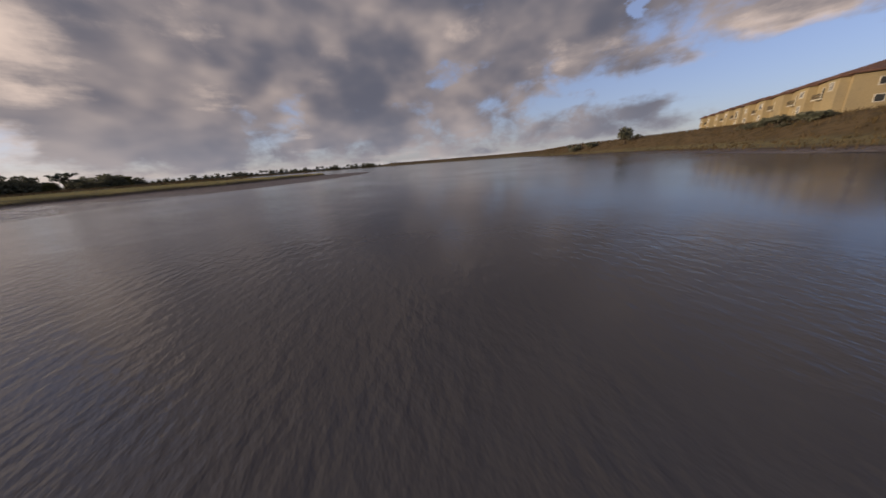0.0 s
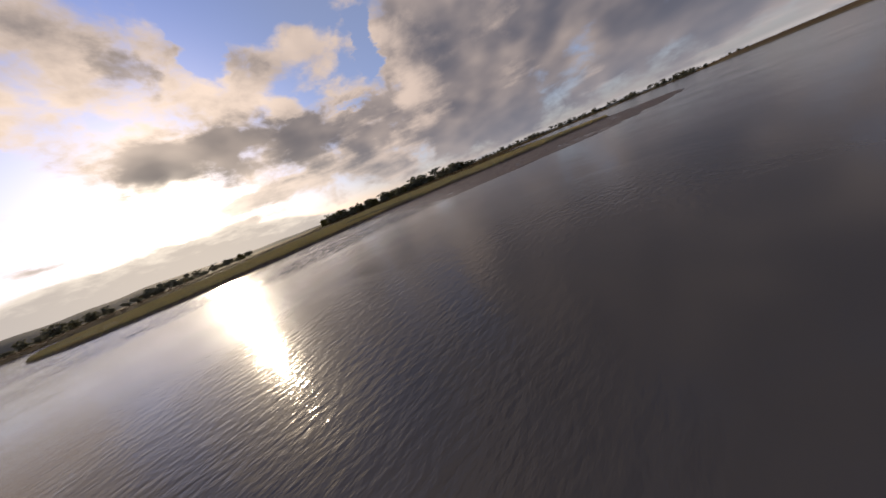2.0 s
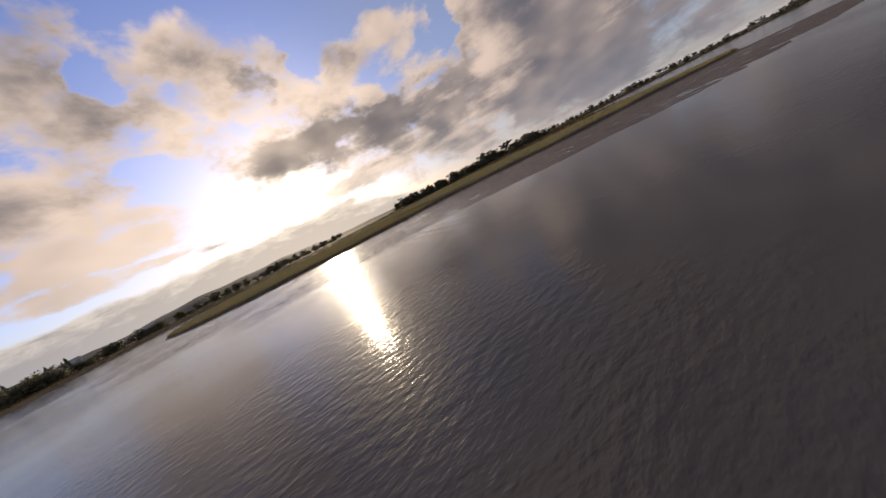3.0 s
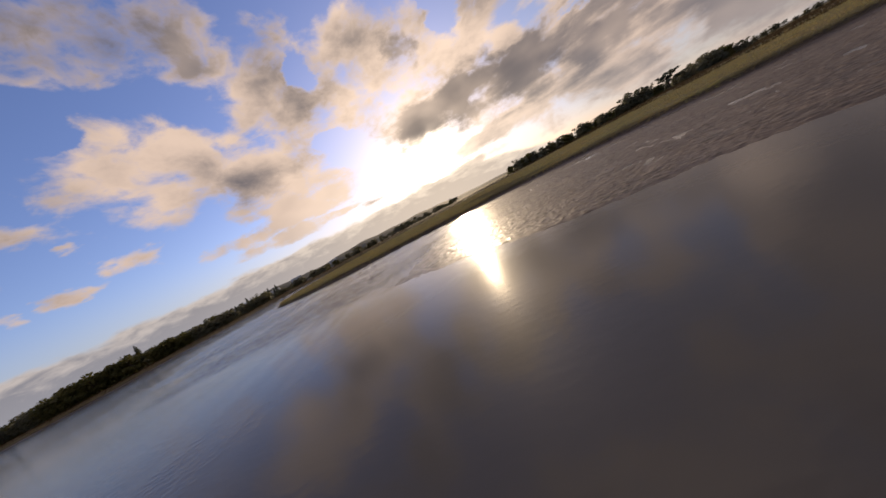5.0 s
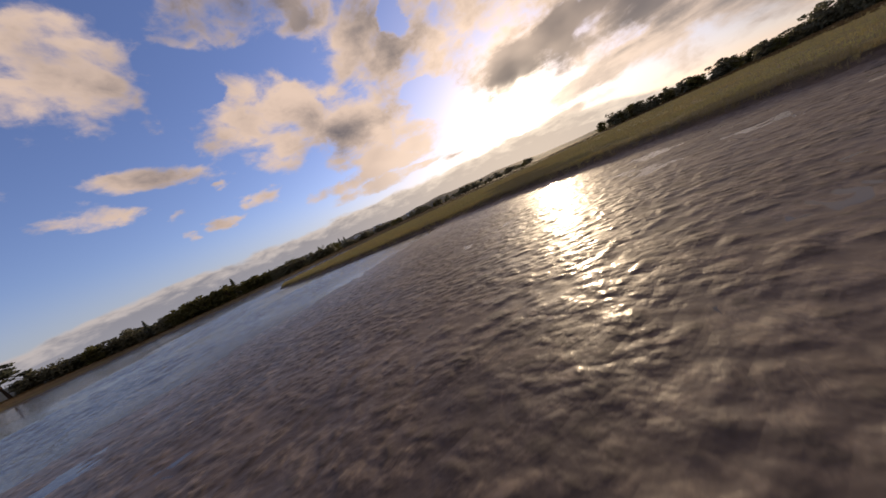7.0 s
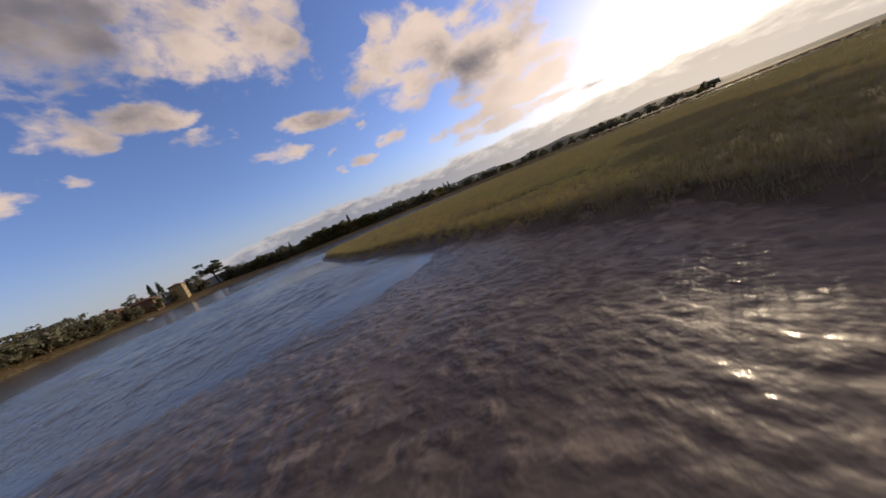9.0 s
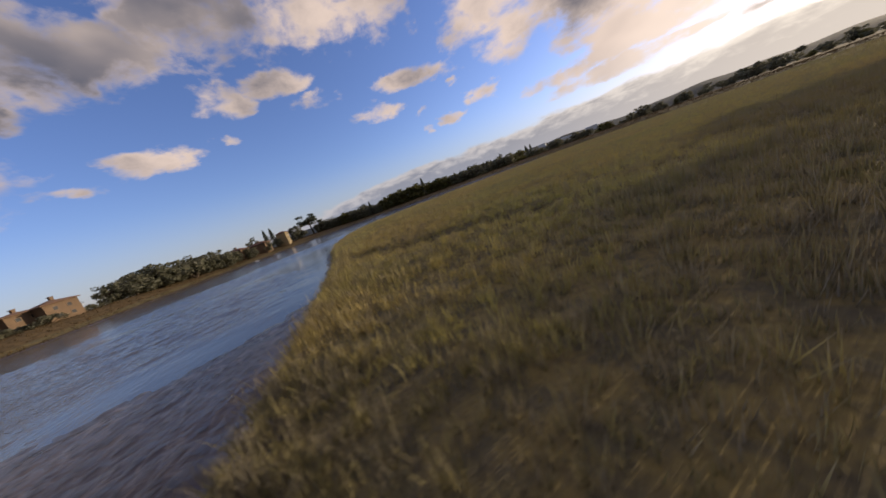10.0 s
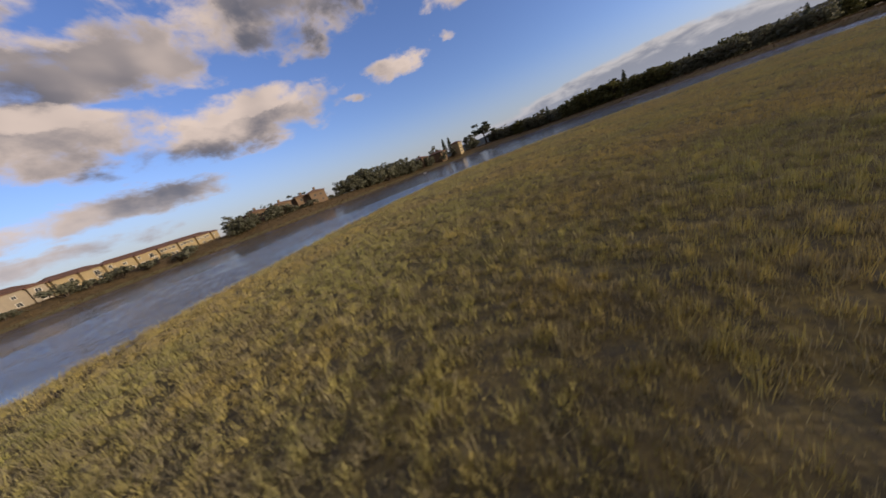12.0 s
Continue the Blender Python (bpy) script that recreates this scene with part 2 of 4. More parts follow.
# ---------------------------------------------------------------- materials
def material(name, rough=0.8, metal=0.0, spec=0.5):
    m = bpy.data.materials.new(name)
    m.use_nodes = True
    n = Nodes(m.node_tree)
    b = n.add("ShaderNodeBsdfPrincipled")
    b.inputs["Roughness"].default_value = rough
    b.inputs["Metallic"].default_value = metal
    b.inputs["Specular IOR Level"].default_value = spec
    n.link(b.outputs[0], n.add("ShaderNodeOutputMaterial").inputs[0])
    return m, n, b


def place(n):
    return n.add("ShaderNodeNewGeometry").outputs["Position"]


def bump(n, b, height, strength, distance):
    k = n.add("ShaderNodeBump")
    k.inputs["Strength"].default_value, k.inputs["Distance"].default_value = strength, distance
    n.link(height, k.inputs["Height"])
    n.link(k.outputs[0], b.inputs["Normal"])


def surface(name, a, c, scale, rough=0.8, grain=None, depth=0.01, spec=0.4, third=None):
    """Two tones broken up at two scales, with a fine relief."""
    m, n, b = material(name, rough, 0.0, spec)
    p = place(n)
    big = n.ramp(n.noise(p, scale, 5, 0.6), 0.35, 0.65)
    col = n.mix(big, a, c)
    fine = n.noise(p, grain or scale * 9, 4, 0.6)
    if third:
        col = n.mix(n.ramp(n.noise(p, scale * 2.7, 4, 0.6), 0.52, 0.68), col, third)
    col = n.mix(n.ramp(fine, 0.3, 0.75, 0.0, 0.45), col, tuple(v * 0.55 for v in a))
    n.link(col, b.inputs["Base Color"])
    n.link(n.ramp(fine, 0.2, 0.8, max(rough - 0.12, 0.03), min(rough + 0.1, 1.0)), b.inputs["Roughness"])
    bump(n, b, fine, 0.5, depth)
    return m


def patches(n, p, spots):
    """Rounded areas (x, y, half widths) with frayed edges: 1 inside, 0 outside."""
    frayed = n.vec("MULTIPLY_ADD", n.vec("SUBTRACT", n.noise(p, 0.16, 4, 0.6, out=1), (0.5, 0.5, 0.5)), (9.0, 9.0, 0.0), p)
    acc = None
    for x, y, a, b in spots:
        q = n.vec("MULTIPLY_ADD", frayed, (1 / a, 1 / b, 0), (-x / a, -y / b, 0))
        v = n.ramp(n.vec("LENGTH", q, out=1), 0.5, 1.15, 1.0, 0.0)
        acc = v if acc is None else n.math("MAXIMUM", acc, v)
    return acc


RIPPLED = [(-51, -4, 6, 6), (-51, -12, 5, 4), (-42, -1, 8, 6), (-32, 1, 7, 9), (-21, -1, 7, 9), (-8, 46, 13, 11), (-6, 29, 12, 9), (-18, 30, 13, 9), (-34, 46, 14, 13), (-48, 66, 14, 16), (-60, 90, 12, 20)]


def make_water():
    m, n, b = material("river_water", 0.05, 0.0, 0.5)
    b.inputs["IOR"].default_value = 1.33
    p = place(n)
    silt = n.noise(p, 0.05, 4, 0.6)
    n.link(n.mix(n.ramp(silt, 0.3, 0.7), (0.056, 0.056, 0.060), (0.068, 0.063, 0.062)), b.inputs["Base Color"])
    # wind ripples with smooth lanes between them
    turned = n.add("ShaderNodeMapping")
    turned.inputs["Rotation"].default_value = (0, 0, radians(38))
    turned.inputs["Scale"].default_value = (0.75, 1.5, 1.0)
    n.link(p, turned.inputs[0])
    breeze = n.math("MAXIMUM", n.ramp(n.noise(p, 0.05, 4, 0.6), 0.42, 0.70, 0.06, 0.35), n.math("MULTIPLY", patches(n, p, RIPPLED[:5]), 0.5))
    breeze = n.math("MAXIMUM", breeze, n.math("MULTIPLY", patches(n, p, [(-130, 50, 75, 75)]), 0.3))
    riffle = patches(n, p, RIPPLED[5:])
    chop = n.noise(turned.outputs[0], 3.2, 3, 0.55)
    swell = n.noise(turned.outputs[0], 0.5, 3, 0.5)
    h = n.math("MULTIPLY", n.math("MULTIPLY_ADD", swell, 0.5, chop), breeze)
    lap = n.noise(turned.outputs[0], 0.6, 4, 0.65, distortion=0.5)
    h = n.math("MULTIPLY_ADD", n.math("MULTIPLY_ADD", lap, 2.0, chop), riffle, h)
    bump(n, b, h, 1.0, 0.055)
    n.link(n.math("MULTIPLY_ADD", riffle, -0.03, n.ramp(n.noise(p, 0.09, 4, 0.6), 0.35, 0.7, 0.11, 0.15)), b.inputs["Roughness"])
    # finest ripples, too small to see singly, spread the light
    c = n.add("ShaderNodeBsdfPrincipled")
    c.inputs["Roughness"].default_value, c.inputs["IOR"].default_value = 0.5, 1.33
    n.link(b.inputs["Base Color"].links[0].from_socket, c.inputs["Base Color"])
    n.link(b.inputs["Normal"].links[0].from_socket, c.inputs["Normal"])
    both = n.add("ShaderNodeMixShader")
    both.inputs[0].default_value = 0.15
    n.link(b.outputs[0], both.inputs[1])
    n.link(c.outputs[0], both.inputs[2])
    out = [k for k in n.t.nodes if k.type == "OUTPUT_MATERIAL"][0]
    n.link(both.outputs[0], out.inputs[0])
    return m


def make_ground():
    """Marsh mud at the edge, dry grass thatch on top, told apart by height and wear."""
    m, n, b = material("marsh_ground", 0.95, 0.0, 0.06)
    p = place(n)
    z = n.add("ShaderNodeSeparateXYZ")
    n.link(p, z.inputs[0])
    broad = n.noise(p, 0.05, 5, 0.6)
    mid = n.noise(p, 0.45, 5, 0.65)
    fine = n.noise(p, 9.0, 4, 0.65)
    thatch = n.mix(n.ramp(broad, 0.38, 0.62), (0.20, 0.158, 0.068), (0.16, 0.142, 0.064))
    thatch = n.mix(n.ramp(mid, 0.45, 0.66), thatch, (0.125, 0.108, 0.062))
    thatch = n.mix(n.ramp(n.noise(p, 2.6, 4, 0.65), 0.44, 0.62, 0.0, 0.8), thatch, (0.085, 0.080, 0.058))
    thatch = n.mix(n.ramp(fine, 0.35, 0.7, 0.0, 0.5), thatch, (0.065, 0.056, 0.050))
    mud = n.mix(n.ramp(mid, 0.3, 0.7), (0.050, 0.040, 0.034), (0.085, 0.068, 0.056))
    edge = n.math("ADD", z.outputs[2], n.math("MULTIPLY_ADD", mid, 0.4, -0.2))
    k = n.ramp(edge, 0.42, 0.64)
    firm = n.mix(n.ramp(mid, 0.4, 0.65), (0.115, 0.083, 0.046), (0.070, 0.054, 0.033))
    thatch = n.mix(n.ramp(z.outputs[2], 1.2, 2.0), thatch, firm)
    n.link(n.mix(k, mud, thatch), b.inputs["Base Color"])
    n.link(n.ramp(edge, 0.1, 0.6, 0.35, 0.95), b.inputs["Roughness"])
    bump(n, b, n.math("ADD", n.math("MULTIPLY", fine, 0.5), mid), 0.7, 0.12)
    return m


def make_mud(name, shine, relief):
    m, n, b = material(name, 0.5, 0.0, 0.2)
    p = place(n)
    z = n.add("ShaderNodeSeparateXYZ")
    n.link(p, z.inputs[0])
    turned = n.add("ShaderNodeMapping")
    turned.inputs["Rotation"].default_value = (0, 0, radians(28))
    turned.inputs["Scale"].default_value = (0.9, 1.1, 1.0)
    n.link(p, turned.inputs[0])
    q = turned.outputs[0]
    big = n.noise(p, 0.30, 5, 0.65)
    clod = n.add("ShaderNodeTexVoronoi")
    clod.feature = "SMOOTH_F1"
    clod.inputs["Scale"].default_value, clod.inputs["Smoothness"].default_value = 3.6, 0.6
    n.link(n.vec("MULTIPLY_ADD", n.noise(p, 1.7, 3, 0.6, out=1), (0.5, 0.5, 0.0), q), clod.inputs["Vector"])
    lump = n.math("SUBTRACT", n.math("MULTIPLY_ADD", n.noise(q, 2.2, 4, 0.55), 0.8, 0.38), n.math("MULTIPLY", clod.outputs["Distance"], 0.75))
    fine = n.noise(q, 7.0, 3, 0.55)
    col = n.mix(n.ramp(big, 0.38, 0.62), (0.060, 0.047, 0.046), (0.096, 0.075, 0.067))
    col = n.mix(n.ramp(n.noise(q, 1.6, 6, 0.7, distortion=0.6), 0.50, 0.64), col, (0.150, 0.119, 0.100))
    col = n.mix(n.ramp(lump, 0.5, 0.68, 0.0, 0.5), col, (0.034, 0.029, 0.028))
    n.link(col, b.inputs["Base Color"])
    n.link(n.math("ADD", n.ramp(lump, 0.35, 0.65, shine, shine + 0.18), n.ramp(z.outputs[2], 0.07, 0.22, 0.0, 0.45)), b.inputs["Roughness"])
    rise = n.math("MULTIPLY_ADD", fine, 0.22, lump)
    awash = n.ramp(z.outputs[2], 0.0, 0.02, 0.25, 1.0)
    bump(n, b, n.math("MULTIPLY", rise, awash), 1.0, relief)
    # most of it is dull, with a thin film of water left in places
    film = n.add("ShaderNodeBsdfPrincipled")
    film.inputs["Roughness"].default_value = 0.2
    n.link(col, film.inputs["Base Color"])
    n.link(b.inputs["Normal"].links[0].from_socket, film.inputs["Normal"])
    both = n.add("ShaderNodeMixShader")
    wet = n.ramp(n.vec("DOT_PRODUCT", p, (-1.0, 0.3, 0.0), out=1), -4.0, 14.0, 0.0, 0.5)
    n.link(n.math("ADD", n.ramp(n.noise(p, 0.5, 4, 0.6), 0.40, 0.65, 0.04, 0.20), wet), both.inputs[0])
    n.link(b.outputs[0], both.inputs[1])
    n.link(film.outputs[0], both.inputs[2])
    out = [k for k in n.t.nodes if k.type == "OUTPUT_MATERIAL"][0]
    n.link(both.outputs[0], out.inputs[0])
    return m


# first two: stands of dark plants; the rest: shade painted along the cut bank
PLANTS_AND_BANK_SHADE = [(16, 74, 7, 10), (17, 61, 7, 8), (19, 53, 10, 4), (30, 43, 9, 4.5), (46, 31, 10, 4.5), (66, 24, 14, 4.5)]


def make_grass(name, tones, patch):
    m, n, b = material(name, 0.9, 0.0, 0.0)
    b = n.add("ShaderNodeBsdfDiffuse")
    p = place(n)
    one = n.add("ShaderNodeNewGeometry").outputs["Random Per Island"]
    a, c, dark = tones
    col = n.mix(n.ramp(n.noise(p, patch, 5, 0.65), 0.38, 0.62), a, c)
    col = n.mix(n.ramp(n.noise(p, patch * 3.1, 5, 0.7), 0.48, 0.66, 0.0, 0.5), col, dark)
    # dark, low plants amid the grass, and the backlit bank's shade painted as colour
    low = n.math("ADD", patches(n, p, PLANTS_AND_BANK_SHADE), n.math("MULTIPLY_ADD", n.noise(p, 0.9, 5, 0.7), 1.4, -0.7))
    col = n.mix(n.ramp(low, 0.25, 0.95, 0.0, 0.68), col, tuple(v * k for v, k in zip(dark, (0.40, 0.48, 0.42))))
    col = n.mix(n.ramp(n.noise(p, patch * 36, 3, 0.6), 0.44, 0.58, 0.0, 0.7), col, dark)
    col = n.mix(n.math("MULTIPLY", one, 0.28), col, tuple(v * 0.45 for v in a))
    straw = n.ramp(one, 0.95, 0.99, 0.0, 0.2)
    col = n.mix(straw, col, (0.34, 0.27, 0.13))
    n.link(col, b.inputs["Color"])
    thin = n.add("ShaderNodeBsdfTranslucent")
    n.link(col, thin.inputs[0])
    both = n.add("ShaderNodeMixShader")
    both.inputs[0].default_value = 0.10
    n.link(b.outputs[0], both.inputs[1])
    n.link(thin.outputs[0], both.inputs[2])
    out = [k for k in n.t.nodes if k.type == "OUTPUT_MATERIAL"][0]
    n.link(both.outputs[0], out.inputs[0])
    return m


def make_leaves(name, a, c):
    m, n, b = material(name, 0.6, 0.0, 0.25)
    one = n.add("ShaderNodeNewGeometry").outputs["Random Per Island"]
    thing = n.add("ShaderNodeObjectInfo").outputs["Random"]
    col = n.mix(one, a, c)
    col = n.mix(n.math("MULTIPLY", thing, 0.4), col, tuple(v * 0.6 for v in c))
    n.link(col, b.inputs["Base Color"])
    thin = n.add("ShaderNodeBsdfTranslucent")
    n.link(col, thin.inputs[0])
    both = n.add("ShaderNodeMixShader")
    both.inputs[0].default_value = 0.48
    n.link(b.outputs[0], both.inputs[1])
    n.link(thin.outputs[0], both.inputs[2])
    out = [k for k in n.t.nodes if k.type == "OUTPUT_MATERIAL"][0]
    n.link(both.outputs[0], out.inputs[0])
    return m


WATER = make_water()
GROUND = make_ground()
MUD = make_mud("bank_mud", 0.45, 0.10)
WET_MUD = make_mud("wet_mud", 0.55, 0.055)
CORDGRASS = make_grass("marsh_blades", ((0.50, 0.395, 0.15), (0.40, 0.38, 0.145), (0.225, 0.20, 0.17)), 0.09)
REEDS = make_grass("reed_blades", ((0.145, 0.100, 0.050), (0.105, 0.080, 0.040), (0.058, 0.042, 0.031)), 0.12)
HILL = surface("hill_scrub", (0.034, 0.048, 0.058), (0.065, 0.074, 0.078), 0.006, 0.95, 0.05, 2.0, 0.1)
BARK = surface("bark", (0.10, 0.075, 0.055), (0.055, 0.042, 0.033), 1.2, 0.9, 14, 0.03, 0.2)
# paler and greyer than real leaves: distance haze put into the base colour
OAK = make_leaves("oak_leaves", (0.110, 0.120, 0.085), (0.190, 0.185, 0.125))
PINE = make_leaves("pine_needles", (0.060, 0.075, 0.058), (0.105, 0.120, 0.085))
WILLOW = make_leaves("willow_leaves", (0.075, 0.085, 0.030), (0.140, 0.130, 0.045))
CREAM = surface("cream_stucco", (0.36, 0.28, 0.155), (0.30, 0.24, 0.145), 0.25, 0.9, 6, 0.01, 0.2)
IVORY = surface("ivory_stucco", (0.33, 0.28, 0.21), (0.29, 0.245, 0.19), 0.25, 0.9, 6, 0.01, 0.2)
SHINGLE = surface("brown_shingle", (0.20, 0.125, 0.085), (0.14, 0.09, 0.065), 0.5, 0.9, 4, 0.04, 0.2)
TAN = surface("tan_siding", (0.20, 0.135, 0.085), (0.15, 0.105, 0.07), 0.4, 0.85, 5, 0.02, 0.2)
ROOF = surface("roof_tiles", (0.16, 0.085, 0.060), (0.11, 0.065, 0.050), 0.5, 0.85, 3, 0.05, 0.2)
TRIM = surface("painted_trim", (0.72, 0.68, 0.60), (0.62, 0.58, 0.50), 0.8, 0.6, 8, 0.004, 0.3)
OCHRE = surface("ochre_trim", (0.27, 0.19, 0.12), (0.22, 0.155, 0.10), 0.8, 0.7, 8, 0.004, 0.3)
DARK = surface("dark_trim", (0.06, 0.05, 0.045), (0.04, 0.035, 0.03), 0.8, 0.7, 8, 0.004, 0.3)
PALE = surface("pale_metal_sheet", (0.55, 0.58, 0.62), (0.45, 0.48, 0.52), 0.1, 0.5, 2, 0.01, 0.4)


def make_glass():
    m, n, b = material("window_glass", 0.06, 0.0, 0.6)
    p = place(n)
    n.link(n.mix(n.noise(p, 0.6), (0.02, 0.025, 0.03), (0.06, 0.06, 0.06)), b.inputs["Base Color"])
    return m


GLASS = make_glass()


# ---------------------------------------------------------------- mesh helpers
def mesh_from(name, verts, faces, mat, smooth=False):
    me = bpy.data.meshes.new(name)
    verts = np.asarray(verts, dtype=np.float64)
    faces = np.asarray(faces, dtype=np.int64)
    k = faces.shape[1]
    me.vertices.add(len(verts))
    me.vertices.foreach_set("co", verts.ravel())
    me.loops.add(faces.size)
    me.loops.foreach_set("vertex_index", faces.ravel().astype(np.int32))
    me.polygons.add(len(faces))
    me.polygons.foreach_set("loop_start", np.arange(0, faces.size, k, dtype=np.int32))
    me.polygons.foreach_set("use_smooth", np.full(len(faces), smooth))
    me.update(calc_edges=True)
    me.materials.append(mat)
    return me


def part(name, bm, mat, parent=None, label=""):
    me = bpy.data.meshes.new(name)
    bm.normal_update()
    bm.to_mesh(me)
    bm.free()
    me.materials.append(mat)
    ob = new(name, me)
    ob.parent = parent
    return tagged(ob, label)


def block(bm, x0, x1, y0, y1, z0, z1):
    """A box into bm."""
    v = [bm.verts.new((x, y, z)) for z in (z0, z1) for y in (y0, y1) for x in (x0, x1)]
    for f in ((0, 2, 3, 1), (4, 5, 7, 6), (0, 1, 5, 4), (1, 3, 7, 5), (3, 2, 6, 7), (2, 0, 4, 6)):
        bm.faces.new([v[i] for i in f])


# ---------------------------------------------------------------- lie of the land
# shoreline of the river, walked round with the water on one side
MARSH_EDGE = [(112, 44), (99, 20), (87, 15), (75, 18), (63, 24), (51, 28), (39, 33), (28, 43), (15, 52), (3, 56), (-10, 58.5), (-20, 61.5),
              (-32, 66), (-43, 73), (-51, 83), (-57, 96), (-61, 113), (-63, 132), (-64, 150), (-60, 168), (-40, 178), (0, 180), (60, 182), (100, 190)]
OUTER_EDGE = [(116, 212), (112, 228), (80, 230), (40, 228), (5, 222), (-25, 214), (-60, 206), (-112, 200), (-147, 180), (-184, 152), (-229, 121), (-238, 85), (-215, 52),
              (-182, 30), (-130, 8), (-102, -6), (-86, -25), (-64, -43), (-38, -54), (-20, -64), (4, -83), (28, -97), (60, -106), (120, -122),
              (220, -170), (340, -220), (480, -215), (620, -120), (650, 0), (580, 90), (400, 140), (260, 150), (180, 122)]


def bent(points, step):
    """The line through the points, rounded and cut into short steps."""
    p = np.array(points, float)
    out = []
    for i in range(len(p) - 1):
        a, b, c, d = p[max(i - 1, 0)], p[i], p[i + 1], p[min(i + 2, len(p) - 1)]
        k = max(2, int(np.hypot(*(c - b)) / step))
        for t in np.arange(k) / k:
            out.append(0.5 * (2 * b + (c - a) * t + (2 * a - 5 * b + 4 * c - d) * t * t + (3 * b - a - 3 * c + d) * t ** 3))
    out.append(p[-1])
    return np.array(out)


SHORE_MARSH = bent(MARSH_EDGE, 4.0)
SHORE_OUTER = bent(OUTER_EDGE, 8.0)
for line, amp in ((SHORE_MARSH, 0.7), (SHORE_OUTER, 1.6)):
    for q in line:
        v = noise.noise_vector(Vector((q[0] * 0.11, q[1] * 0.11, 3.0)))
        q += np.array((v.x, v.y)) * amp
SHORE = np.concatenate([SHORE_MARSH, SHORE_OUTER])
CREEKS = [bent([(3.7, 90), (8, 88), (13, 85), (22, 83)], 2.0), bent([(2, 58), (4.6, 59), (7, 60.6), (9.5, 62.3)], 1.0)]
SHOAL_LINE = bent([(-72, 96), (-59, 71), (-45, 51), (-30, 34), (-12, 21), (0, 13), (9, 8), (20, 1), (45, -5), (75, -8), (104, 0)], 5.0)
SHOAL = np.concatenate([SHOAL_LINE, [(112, 60), (60, 80), (0, 110), (-60, 120)]])


def nearest(px, py, line, closed=False):
    """Distance of each point to a line of short pieces."""
    best = np.full(px.shape, 1e9)
    pts = np.concatenate([line, line[:1]]) if closed else line
    for (ax, ay), (bx, by) in zip(pts[:-1], pts[1:]):
        dx, dy = bx - ax, by - ay
        t = np.clip(((px - ax) * dx + (py - ay) * dy) / (dx * dx + dy * dy + 1e-9), 0, 1)
        np.minimum(best, (px - ax - t * dx) ** 2 + (py - ay - t * dy) ** 2, out=best)
    return np.sqrt(best)


def within(px, py, outline):
    inside = np.zeros(px.shape, bool)
    pts = np.concatenate([outline, outline[:1]])
    for (ax, ay), (bx, by) in zip(pts[:-1], pts[1:]):
        if ay != by:
            inside ^= ((ay > py) != (by > py)) & (px < (bx - ax) * (py - ay) / (by - ay) + ax)
    return inside


def in_water(px, py):
    return within(px, py, SHORE)


def on_shoal(px, py):
    return within(px, py, SHOAL) & in_water(px, py)


def smooth(x, a, b):
    t = np.clip((x - a) / (b - a), 0, 1)
    return t * t * (3 - 2 * t)


def waves(px, py, size, seed, octaves=4):
    """Cheap smooth noise from turned sines, about -1 to 1."""
    rng = np.random.RandomState(seed)
    out, amp = np.zeros(px.shape), 1.0
    for o in range(octaves):
        f = 2 * math.pi / size * 1.9 ** o
        for k in range(3):
            a, ph = rng.uniform(0, 6.283), rng.uniform(0, 6.283, 2)
            u = px * math.cos(a) + py * math.sin(a)
            v = -px * math.sin(a) + py * math.cos(a)
            out += amp / 3 * np.sin(u * f + ph[0] + 1.3 * np.sin(v * f * 0.6 + ph[1]))
        amp *= 0.55
    return out / 1.5


def height(px, py):
    """Height of the ground, river bed and marsh over the water's level."""
    wet = in_water(px, py)
    dm = nearest(px, py, SHORE_MARSH)
    do = nearest(px, py, SHORE_OUTER)
    d = np.minimum(dm, do)
    # marsh: a cut bank, then a flat
    marsh = 0.60 * smooth(dm, 0.1, 0.8) + 0.14 * smooth(dm, 0.8, 8.0) + 0.07 * waves(px, py, 7.0, 1) + 0.05 * waves(px, py, 23.0, 2)
    creek = np.minimum(nearest(px, py, CREEKS[0]), nearest(px, py, CREEKS[1]))
    marsh = marsh - 0.28 * smooth(1.1 - creek, 0.0, 0.8) * smooth(dm, 0.4, 1.5)
    # firm land: a slope of mud and grass up to a terrace
    south = smooth(-py, -30, 20)
    lift = 4.4 - 2.0 * smooth(py, 90, 140) + 0.6 * south + 1.2 * south * smooth(px, -40, 20)
    firm = 0.5 * smooth(do, 0, 4.0) + (lift - 0.5) * smooth(do, 2.0, 20.0) + 0.10 * waves(px, py, 9.0, 3) * smooth(do, 1, 5) + 0.4 * waves(px, py, 60.0, 4) * smooth(do, 20, 60)
    lowland = 0.9 + 0.15 * waves(px, py, 40.0, 5)
    north = smooth(px, -70, 10) * smooth(py, 120, 200)
    firm = firm * (1 - north) + np.minimum(firm, lowland + 0.6 * smooth(do, 10, 60)) * north
    east = smooth(px, 40, 100) * smooth(py, -60, -20)
    firm = firm * (1 - east) + np.minimum(firm, 0.9 + 0.5 * smooth(do, 10, 60)) * east
    w = smooth(dm - do, -6.0, 6.0)
    # the marsh belongs to the shore that is nearest; far inland it meets the plain
    land = marsh * (1 - w) + firm * w
    bed = -0.12 * smooth(d, 0, 1.5) - 1.2 * smooth(d, 3, 40)
    # shoal of soft mud between the marsh and the open water
    ds = nearest(px, py, SHOAL_LINE)
    inner = np.where(on_shoal(px, py), ds, -ds)
    bed = np.maximum(bed, -0.9 + 0.68 * smooth(inner, -14, 0) + 0.075 * smooth(inner, 0, 20))
    return np.where(wet, bed, np.maximum(land, 0.03))


